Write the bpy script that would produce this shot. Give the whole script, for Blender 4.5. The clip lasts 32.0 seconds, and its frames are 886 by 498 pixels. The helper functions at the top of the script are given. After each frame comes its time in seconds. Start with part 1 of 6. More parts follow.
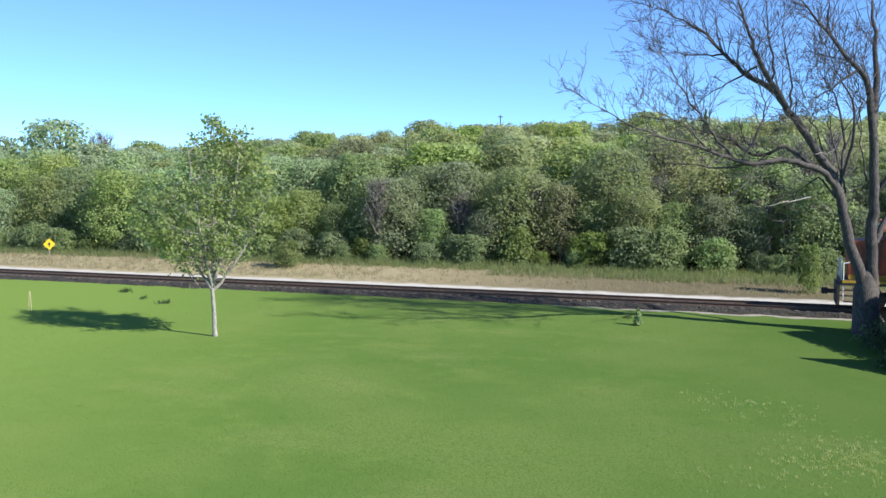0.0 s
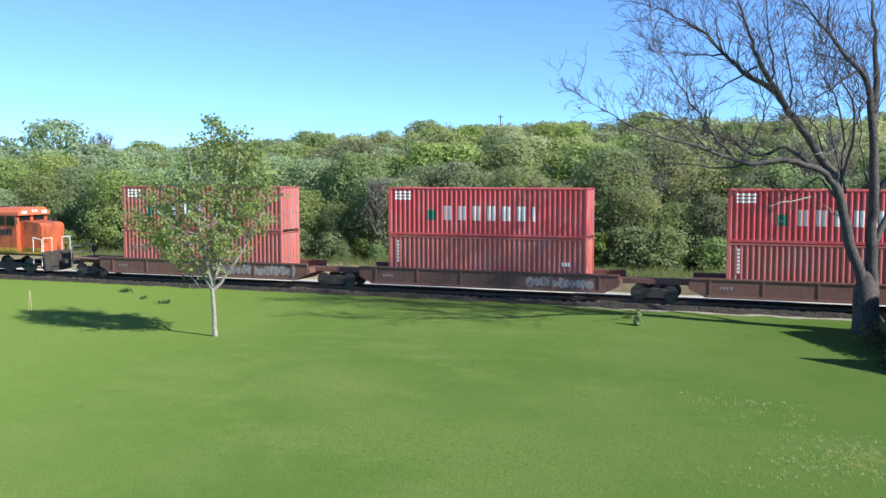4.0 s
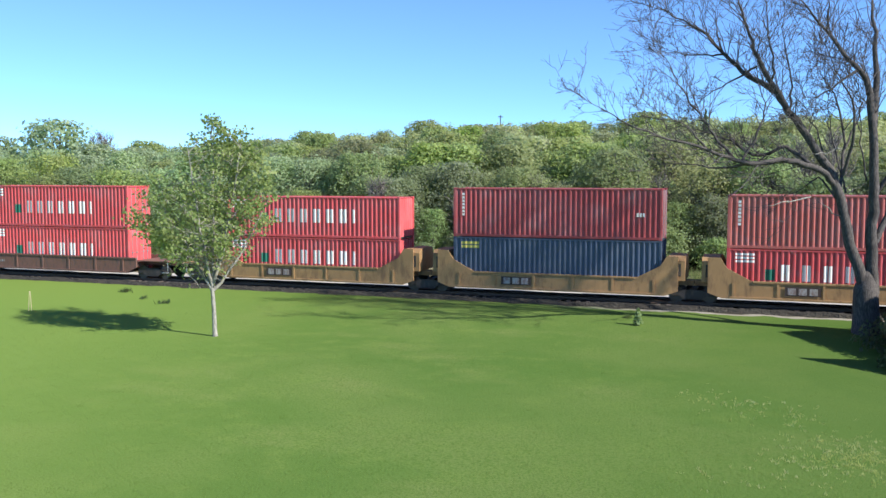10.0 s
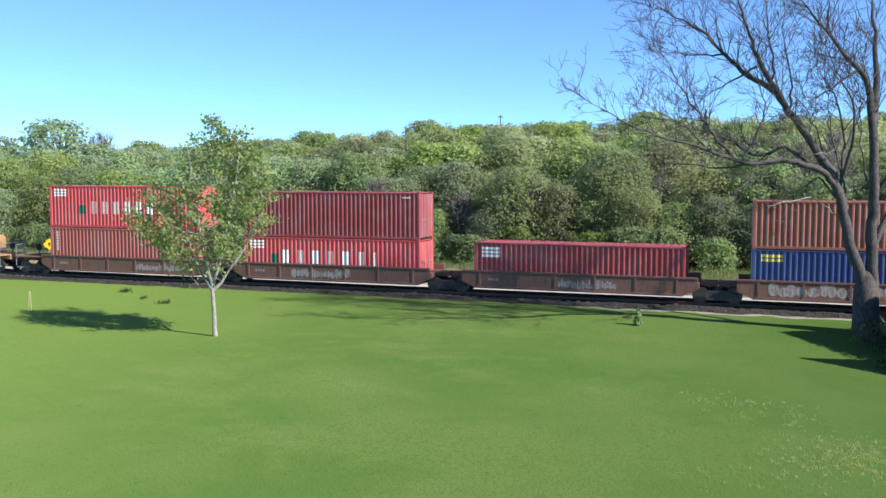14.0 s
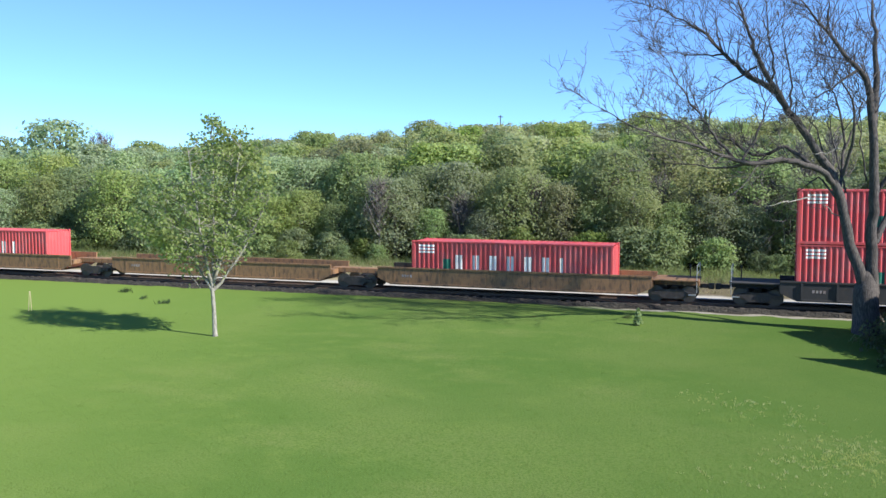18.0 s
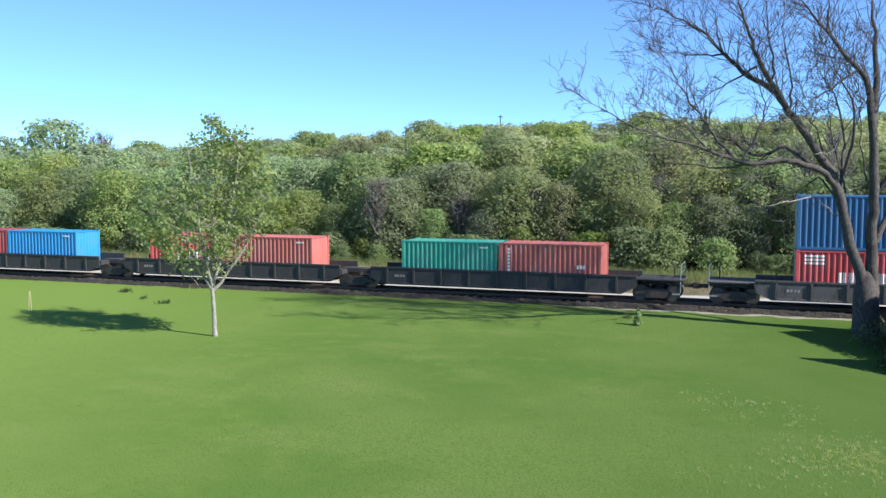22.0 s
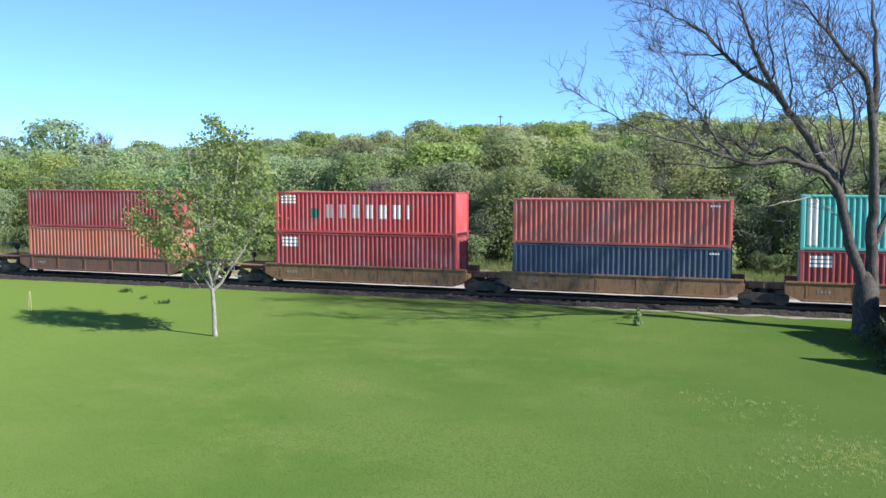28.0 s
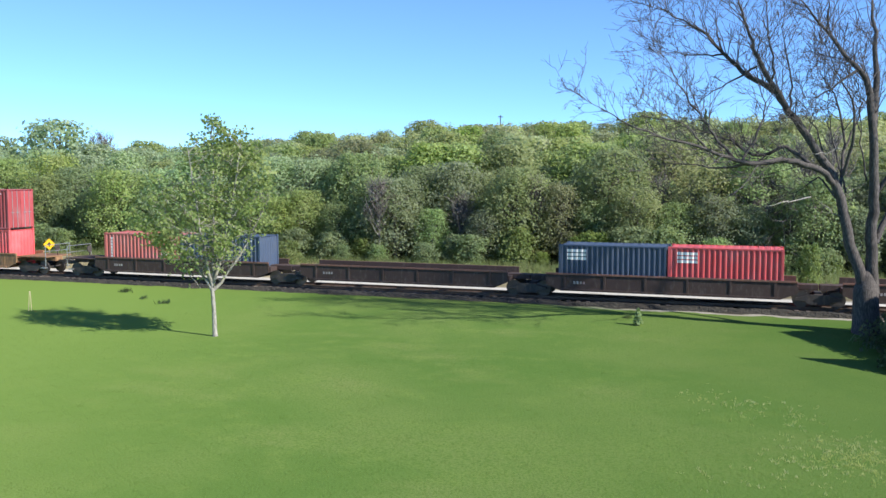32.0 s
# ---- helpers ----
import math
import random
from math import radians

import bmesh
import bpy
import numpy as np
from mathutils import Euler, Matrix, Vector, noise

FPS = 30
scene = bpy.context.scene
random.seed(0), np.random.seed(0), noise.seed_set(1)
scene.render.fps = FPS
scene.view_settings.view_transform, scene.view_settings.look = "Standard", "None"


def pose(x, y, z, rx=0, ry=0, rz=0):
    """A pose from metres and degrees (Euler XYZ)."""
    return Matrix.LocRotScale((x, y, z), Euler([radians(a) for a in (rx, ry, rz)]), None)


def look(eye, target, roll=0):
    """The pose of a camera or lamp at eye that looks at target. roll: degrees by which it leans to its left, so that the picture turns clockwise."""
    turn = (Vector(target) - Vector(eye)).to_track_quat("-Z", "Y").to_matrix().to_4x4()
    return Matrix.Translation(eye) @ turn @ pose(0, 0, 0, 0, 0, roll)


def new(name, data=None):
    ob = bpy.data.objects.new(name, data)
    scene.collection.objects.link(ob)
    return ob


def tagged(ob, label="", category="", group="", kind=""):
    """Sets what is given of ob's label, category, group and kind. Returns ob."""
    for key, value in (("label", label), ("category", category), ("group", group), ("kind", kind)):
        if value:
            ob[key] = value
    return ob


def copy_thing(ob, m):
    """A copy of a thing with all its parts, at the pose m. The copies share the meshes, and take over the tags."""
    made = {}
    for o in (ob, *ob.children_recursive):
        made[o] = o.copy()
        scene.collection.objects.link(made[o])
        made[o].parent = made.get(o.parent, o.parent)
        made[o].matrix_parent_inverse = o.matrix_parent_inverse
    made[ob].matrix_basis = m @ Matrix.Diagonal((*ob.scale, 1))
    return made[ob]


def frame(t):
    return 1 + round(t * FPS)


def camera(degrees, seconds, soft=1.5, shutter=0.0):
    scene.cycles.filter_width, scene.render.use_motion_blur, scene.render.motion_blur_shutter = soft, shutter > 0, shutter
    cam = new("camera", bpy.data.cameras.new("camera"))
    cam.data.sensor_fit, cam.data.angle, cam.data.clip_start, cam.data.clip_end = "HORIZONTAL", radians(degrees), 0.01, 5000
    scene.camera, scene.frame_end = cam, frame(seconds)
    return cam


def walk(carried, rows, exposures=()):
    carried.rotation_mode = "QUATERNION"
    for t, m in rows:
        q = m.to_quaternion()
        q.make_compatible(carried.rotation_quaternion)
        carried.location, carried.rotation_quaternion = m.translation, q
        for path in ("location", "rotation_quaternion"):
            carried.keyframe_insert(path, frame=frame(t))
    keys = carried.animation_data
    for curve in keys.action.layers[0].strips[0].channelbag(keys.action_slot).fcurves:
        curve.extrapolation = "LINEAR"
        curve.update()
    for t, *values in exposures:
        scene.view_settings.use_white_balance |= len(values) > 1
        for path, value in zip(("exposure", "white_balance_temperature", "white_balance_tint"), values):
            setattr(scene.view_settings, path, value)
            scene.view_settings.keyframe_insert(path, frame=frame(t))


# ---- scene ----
# ---------------------------------------------------------------- camera
EYE = (0.0, 0.0, 7.1)
TILT = 4.64
cam = camera(51.1, 32.0, soft=1.5)
HERE = pose(EYE[0], EYE[1], EYE[2], 90 - TILT, 0, 0)
walk(cam, [(0.0, HERE), (32.0, HERE)], exposures=[(0.0, 0.86, 6250, 10), (32.0, 0.86, 6250, 10)])

# ---------------------------------------------------------------- daylight
SUN_EL, SUN_AZ = 35.0, -31.8          # height over the horizon; turn from +x, seen from above
world = bpy.data.worlds.new("sky")
scene.world = world
world.use_nodes = True
wn = world.node_tree
wn.nodes.clear()
sky = wn.nodes.new("ShaderNodeTexSky")
sky.sky_type = "NISHITA"
sky.sun_disc = False
sky.sun_elevation = radians(SUN_EL)
sky.sun_rotation = radians(90 - SUN_AZ)
sky.altitude = 250
sky.air_density, sky.dust_density, sky.ozone_density = 0.50, 0.0, 0.8
bg = wn.nodes.new("ShaderNodeBackground")
bg.inputs[1].default_value = 0.144
wo = wn.nodes.new("ShaderNodeOutputWorld")
tint = wn.nodes.new("ShaderNodeMix")           # the clear, slightly cyan cast of the sky
tint.data_type, tint.blend_type = "RGBA", "MULTIPLY"
tint.inputs[0].default_value = 1.0
up = wn.nodes.new("ShaderNodeSeparateXYZ")
wn.links.new(wn.nodes.new("ShaderNodeTexCoord").outputs["Generated"], up.inputs[0])
high = wn.nodes.new("ShaderNodeMapRange")
high.interpolation_type = "SMOOTHSTEP"
high.inputs["From Min"].default_value, high.inputs["From Max"].default_value = -0.02, 0.22
wn.links.new(up.outputs[2], high.inputs["Value"])
cast = wn.nodes.new("ShaderNodeMix")           # a little denser blue low down
cast.data_type = "RGBA"
cast.inputs[6].default_value, cast.inputs[7].default_value = (0.43, 0.645, 0.87, 1), (0.605, 0.80, 1.0, 1)
wn.links.new(high.outputs[0], cast.inputs[0])
wn.links.new(cast.outputs[2], tint.inputs[7])
wn.links.new(sky.outputs[0], tint.inputs[6])
wn.links.new(tint.outputs[2], bg.inputs[0])
wn.links.new(bg.outputs[0], wo.inputs[0])
sun = new("sun", bpy.data.lights.new("sun", "SUN"))
sun.data.energy, sun.data.angle, sun.data.color = 4.5, radians(0.8), (1.0, 0.95, 0.87)
_a, _e = radians(SUN_AZ), radians(SUN_EL)
SUN_DIR = Vector((math.cos(_e) * math.cos(_a), math.cos(_e) * math.sin(_a), math.sin(_e)))
sun.matrix_world = look(SUN_DIR * 300, (0, 0, 0))

# ---------------------------------------------------------------- the railway's own axes
TH = 0.3374                            # the track runs off to the left, away from the viewer
Y0 = 56.806
SPEED = 24.216
AXIS = Matrix.Translation((0, Y0, 0)) @ Matrix.Rotation(-TH, 4, "Z")   # local x along the track, y away, z 0 at the rail head
LAWN_Z = -0.72


def tf(s, o, z=0.0):
    return AXIS @ Vector((s, o, z))


def to_track(x, y):
    p = AXIS.inverted() @ Vector((x, y, 0))
    return p.x, p.y


# ---------------------------------------------------------------- materials
def nodes_of(name):
    m = bpy.data.materials.new(name)
    m.use_nodes = True
    nt = m.node_tree
    nt.nodes.clear()
    out = nt.nodes.new("ShaderNodeOutputMaterial")
    b = nt.nodes.new("ShaderNodeBsdfPrincipled")
    nt.links.new(b.outputs[0], out.inputs[0])
    return m, nt, b, out


def noise_tex(nt, vec, scale, detail=4, rough=0.55):
    n = nt.nodes.new("ShaderNodeTexNoise")
    n.inputs["Scale"].default_value, n.inputs["Detail"].default_value = scale, detail
    n.inputs["Roughness"].default_value = rough
    nt.links.new(vec, n.inputs["Vector"])
    return n.outputs["Fac"]


def ramp(nt, fac, a, b):
    r = nt.nodes.new("ShaderNodeMapRange")
    r.interpolation_type = "SMOOTHSTEP"
    r.inputs["From Min"].default_value, r.inputs["From Max"].default_value = a, b
    nt.links.new(fac, r.inputs["Value"])
    return r.outputs[0]


def mixc(nt, fac, a, b):
    m = nt.nodes.new("ShaderNodeMix")
    m.data_type = "RGBA"
    for sock, v in ((m.inputs[0], fac), (m.inputs[6], a), (m.inputs[7], b)):
        if isinstance(v, bpy.types.NodeSocket):
            nt.links.new(v, sock)
        elif isinstance(v, (int, float)):
            sock.default_value = v
        else:
            sock.default_value = (*v, 1)
    return m.outputs[2]


def stretched(nt, vec, sx, sy, sz):
    m = nt.nodes.new("ShaderNodeMapping")
    m.inputs["Scale"].default_value = (sx, sy, sz)
    nt.links.new(vec, m.inputs["Vector"])
    return m.outputs[0]


def coords(nt, which="Object"):
    return nt.nodes.new("ShaderNodeTexCoord").outputs[which]


def shift_by_object(nt, vec, amount=30.0):
    """Moves the pattern from object to object, so that repeats don't show the same stains."""
    oi = nt.nodes.new("ShaderNodeObjectInfo")
    mul = nt.nodes.new("ShaderNodeMath")
    mul.operation = "MULTIPLY"
    mul.inputs[1].default_value = amount
    nt.links.new(oi.outputs["Random"], mul.inputs[0])
    add = nt.nodes.new("ShaderNodeVectorMath")
    add.operation = "ADD"
    nt.links.new(vec, add.inputs[0])
    nt.links.new(mul.outputs[0], add.inputs[1])
    return add.outputs[0]


def vary(nt, col, dv=0.12, dh=0.0, ds=0.0, islands=False):
    """Value, hue and saturation change a little from object to object, or from leaf to leaf."""
    if islands:
        rnd = nt.nodes.new("ShaderNodeNewGeometry").outputs["Random Per Island"]
    else:
        rnd = nt.nodes.new("ShaderNodeObjectInfo").outputs["Random"]
    h = nt.nodes.new("ShaderNodeHueSaturation")
    for sock, amp, mid in (("Value", dv, 1.0), ("Hue", dh, 0.5), ("Saturation", ds, 1.0)):
        if amp:
            r = nt.nodes.new("ShaderNodeMapRange")
            r.inputs["To Min"].default_value, r.inputs["To Max"].default_value = mid - amp, mid + amp
            if sock == "Hue":
                w = nt.nodes.new("ShaderNodeMath")
                w.operation = "PINGPONG"
                w.inputs[1].default_value = 0.137
                nt.links.new(rnd, w.inputs[0])
                r.inputs["From Max"].default_value = 0.137
                nt.links.new(w.outputs[0], r.inputs["Value"])
            else:
                nt.links.new(rnd, r.inputs["Value"])
            nt.links.new(r.outputs[0], h.inputs[sock])
    nt.links.new(col, h.inputs["Color"])
    return h.outputs[0]


def bump(nt, b, fac, strength, dist=0.02):
    n = nt.nodes.new("ShaderNodeBump")
    n.inputs["Strength"].default_value, n.inputs["Distance"].default_value = strength, dist
    nt.links.new(fac, n.inputs["Height"])
    nt.links.new(n.outputs[0], b.inputs["Normal"])


RIB = (0.0, 0.22, 0.44, 0.78)           # where a rib bends, as parts of one wave
WAVE = 0.305


def painted_patch(x0, x1, z0, z1, length, waves, y, depth=0.058, out=0.004):
    """Paint on a ribbed wall: a thin skin that follows the ribs between x0 and x1."""
    step = (length - 0.24) / waves
    start = -(length - 0.24) / 2
    xs = {x0, x1}
    for i in range(waves):
        for f in RIB:
            if x0 < start + (i + f) * step < x1:
                xs.add(start + (i + f) * step)
    bm = bmesh.new()
    lo, hi = [], []
    for x in sorted(xs):
        f = ((x - start) / step) % 1.0
        d = float(np.interp(f, [*RIB, 1.0], [0, 0, 1, 1, 0]))
        lo.append(bm.verts.new((x, y + depth * d - out, z0)))
        hi.append(bm.verts.new((x, y + depth * d - out, z1)))
    for i in range(len(lo) - 1):
        bm.faces.new((lo[i], lo[i + 1], hi[i + 1], hi[i]))
    return bm


def plain(name, col, rough=0.7, metal=0.0, var=0.2, scale=3.0, fine=40.0, bmp=0.2, dirt=None, amount=0.4, dv=0.08):
    m, nt, b, out = nodes_of(name)
    v = shift_by_object(nt, coords(nt))
    big, small = noise_tex(nt, v, scale), noise_tex(nt, v, fine, 3)
    c = mixc(nt, big, [x * (1 - var) for x in col], [min(1, x * (1 + var)) for x in col])
    c = mixc(nt, ramp(nt, small, 0.35, 0.75), c, [x * (1 - 0.6 * var) for x in col])
    if dirt:
        d = noise_tex(nt, stretched(nt, v, 1.0, 1.0, 0.35), scale * 1.7, 6, 0.65)
        c = mixc(nt, ramp(nt, d, 0.62 - amount * 0.25, 0.78 - amount * 0.15), c, dirt)
    nt.links.new(vary(nt, c, dv), b.inputs["Base Color"])
    b.inputs["Roughness"].default_value, b.inputs["Metallic"].default_value = rough, metal
    bump(nt, b, small, bmp, 0.01)
    return m


def box_paint(name, col, fade=0.5):
    """Sun-faded, streaked and rust-spotted container paint."""
    m, nt, b, out = nodes_of(name)
    v = shift_by_object(nt, coords(nt))
    pale = [x * 0.72 + 0.16 * fade + 0.02 for x in col]
    c = mixc(nt, ramp(nt, noise_tex(nt, v, 0.7, 5), 0.4, 0.85), col, pale)
    streak = noise_tex(nt, stretched(nt, v, 7.0, 7.0, 0.5), 1.0, 5, 0.6)
    c = mixc(nt, ramp(nt, streak, 0.62, 0.86), c, [x * 0.66 for x in col])
    rust = noise_tex(nt, stretched(nt, v, 3.0, 3.0, 1.2), 1.6, 7, 0.7)
    c = mixc(nt, ramp(nt, rust, 0.66, 0.72), c, (0.11, 0.045, 0.022))
    nt.links.new(vary(nt, c, 0.14), b.inputs["Base Color"])
    b.inputs["Roughness"].default_value = 0.52
    bump(nt, b, noise_tex(nt, v, 25, 3), 0.12, 0.01)
    return m


BOX = {
    "red": box_paint("red_container_paint", (0.60, 0.080, 0.083)),
    "maroon": box_paint("maroon_container_paint", (0.34, 0.056, 0.059)),
    "rust": box_paint("rust_red_container_paint", (0.46, 0.120, 0.098)),
    "orange": box_paint("orange_brown_container_paint", (0.47, 0.135, 0.085)),
    "brown": box_paint("brown_container_paint", (0.33, 0.105, 0.065)),
    "navy": box_paint("navy_container_paint", (0.055, 0.080, 0.130), 0.2),
    "royal": box_paint("royal_blue_container_paint", (0.036, 0.062, 0.20), 0.2),
    "blue": box_paint("blue_container_paint", (0.042, 0.152, 0.335), 0.2),
    "cyan": box_paint("cyan_container_paint", (0.03, 0.30, 0.50), 0.2),
    "sky": box_paint("bright_blue_container_paint", (0.030, 0.27, 0.60), 0.2),
    "slate": box_paint("slate_grey_container_paint", (0.066, 0.078, 0.102), 0.2),
    "teal": box_paint("teal_container_paint", (0.11, 0.47, 0.41), 0.3),
    "green": box_paint("green_container_paint", (0.04, 0.30, 0.22), 0.3),
}
WORDS = dict(red="bright red", maroon="dark maroon", rust="rust-red", orange="orange-brown", brown="brown", navy="dark navy blue",
             royal="royal blue", blue="strong blue", cyan="cyan blue", sky="bright blue", slate="dark slate-grey", teal="pale teal", green="sea-green")
M_WHITE = plain("white_marking_paint", (0.86, 0.84, 0.79), 0.6, var=0.06, dirt=(0.60, 0.52, 0.46), amount=0.2)
M_YELLOW_MARK = plain("yellow_marking_paint", (0.72, 0.58, 0.12), 0.6, var=0.1)
M_GREEN_MARK = plain("green_marking_paint", (0.015, 0.15, 0.095), 0.6, var=0.1)
M_STEEL = plain("galvanised_steel", (0.42, 0.42, 0.42), 0.45, 0.7, var=0.15)
M_CAR_BROWN = plain("mineral_brown_car_paint", (0.20, 0.098, 0.070), 0.8, var=0.25, dirt=(0.115, 0.075, 0.06), amount=0.6)
M_CAR_DARK = plain("sooty_dark_brown_car_paint", (0.062, 0.038, 0.031), 0.8, var=0.25, dirt=(0.10, 0.075, 0.06), amount=0.45)
M_CAR_YELLOW = plain("weathered_yellow_car_paint", (0.42, 0.245, 0.105), 0.75, var=0.25, scale=1.3, dirt=(0.24, 0.14, 0.065), amount=0.7)
M_CAR_TAN = plain("dusty_ochre_car_paint", (0.30, 0.165, 0.078), 0.75, var=0.25, dirt=(0.13, 0.08, 0.05), amount=0.7)
M_CAR_GREY = plain("grimy_grey_car_paint", (0.105, 0.104, 0.105), 0.75, var=0.25, dirt=(0.05, 0.042, 0.036), amount=0.6)
M_CAR_CHARCOAL = plain("charcoal_car_paint", (0.046, 0.045, 0.046), 0.75, var=0.25, dirt=(0.07, 0.058, 0.048), amount=0.5)
M_BLACK = plain("grimy_black_steel", (0.044, 0.039, 0.035), 0.75, var=0.3, dirt=(0.085, 0.068, 0.054), amount=0.6)
M_WHEEL = plain("worn_wheel_steel", (0.10, 0.085, 0.075), 0.5, 0.6, var=0.3)
M_SPRAY = plain("pale_spray_paint", (0.40, 0.37, 0.35), 0.6, var=0.3, scale=5, dirt=(0.22, 0.14, 0.12), amount=0.9)


# ---------------------------------------------------------------- mesh helpers
def hexa(bm, x0, x1, y0, y1, z0, z1, bevel=0.0):
    vs = [bm.verts.new((x, y, z)) for z in (z0, z1) for y in (y0, y1) for x in (x0, x1)]
    fs = [bm.faces.new([vs[i] for i in q]) for q in
          ((0, 2, 3, 1), (4, 5, 7, 6), (0, 1, 5, 4), (2, 6, 7, 3), (0, 4, 6, 2), (1, 3, 7, 5))]
    if bevel:
        es = list({e for f in fs for e in f.edges})
        bmesh.ops.bevel(bm, geom=es, offset=bevel, segments=1, affect="EDGES", clamp_overlap=True)
    return bm


def box(x0, x1, y0, y1, z0, z1, bevel=0.0):
    return hexa(bmesh.new(), x0, x1, y0, y1, z0, z1, bevel)


def prism(profile, a, b, axis="x"):
    """A closed profile of (u, v) swept from a to b along x (profile in y, z) or along y (profile in x, z)."""
    bm = bmesh.new()
    ends = []
    for w in (a, b):
        ends.append([bm.verts.new((w, u, v) if axis == "x" else (u, w, v)) for u, v in profile])
    n = len(profile)
    for i in range(n):
        bm.faces.new((ends[0][i], ends[0][(i + 1) % n], ends[1][(i + 1) % n], ends[1][i]))
    bm.faces.new(ends[0][::-1])
    bm.faces.new(ends[1])
    bmesh.ops.recalc_face_normals(bm, faces=bm.faces)
    return bm


def tube(bm, p, q, r0, r1=None, sides=6, caps=True):
    p, q = Vector(p), Vector(q)
    r1 = r0 if r1 is None else r1
    d = (q - p).normalized()
    u = d.orthogonal().normalized()
    w = d.cross(u)
    rings = []
    for c, r in ((p, r0), (q, r1)):
        rings.append([bm.verts.new(c + (u * math.cos(2 * math.pi * i / sides) + w * math.sin(2 * math.pi * i / sides)) * r) for i in range(sides)])
    for i in range(sides):
        bm.faces.new((rings[0][i], rings[0][(i + 1) % sides], rings[1][(i + 1) % sides], rings[1][i]))
    if caps:
        bm.faces.new(rings[0][::-1])
        bm.faces.new(rings[1])
    return bm


def mesh_of(name, bm, material):
    me = bpy.data.meshes.new(name)
    bm.to_mesh(me)
    bm.free()
    if material:
        me.materials.append(material)
    return me


def part(name, bm, material, parent, label="", at=None, smooth=False):
    """One mesh object under a thing or under a part. bm may also be a mesh that is already made."""
    me = bm if isinstance(bm, bpy.types.Mesh) else mesh_of(name, bm, material)
    if smooth:
        me.polygons.foreach_set("use_smooth", [True] * len(me.polygons))
    ob = new(name, me)
    ob.parent = parent
    if at is not None:
        ob.matrix_basis = at
    if label:
        ob["label"] = label
    return ob


MOVING = []                            # (thing, place along the train at the clip's start, height)


def on_train(ob, s, z=0.0, flip=False):
    MOVING.append((ob, s, z, flip))
    ob.matrix_world = AXIS @ Matrix.Translation((s, 0, z)) @ (Matrix.Rotation(math.pi, 4, "Z") if flip else Matrix.Identity(4))
    return ob


# ---------------------------------------------------------------- ground
def rise(s, o):
    """Height of the land in the railway's axes."""
    z = LAWN_Z
    if -14.0 < o < 0.0:                  # the lawn swells up to the edge of the ballast
        k = min(1.0, (o + 14.0) / 10.5)
        z += 0.36 * k * k * (3 - 2 * k)
    if o >= 0.0:                         # beyond the rails the ground lies almost level with them
        z = -0.34 if o < 2.4 else -0.28
    if o > 5.0:
        k = min(1.0, (o - 5.0) / 9.0)
        z += 0.40 * k * k * (3 - 2 * k)
    if o > 16.0:
        k = min(1.0, (o - 16.0) / 150.0)
        side = 0.5 + 0.5 * math.tanh((s + 55.0 + 0.25 * (o - 16)) / 45.0)
        z += (4.0 + 5.5 * side) * (k * k * (3 - 2 * k)) ** 0.8
    if o < -6.0:
        z += 0.10 * noise.noise(Vector((s * 0.06, o * 0.06, 3.0))) * min(1, (-6 - o) / 6)
    return z


def axis_values(knots):
    out = []
    for a, b, step in knots:
        n = max(1, round((b - a) / step))
        out += [a + (b - a) * i / n for i in range(n)]
    return out + [knots[-1][1]]


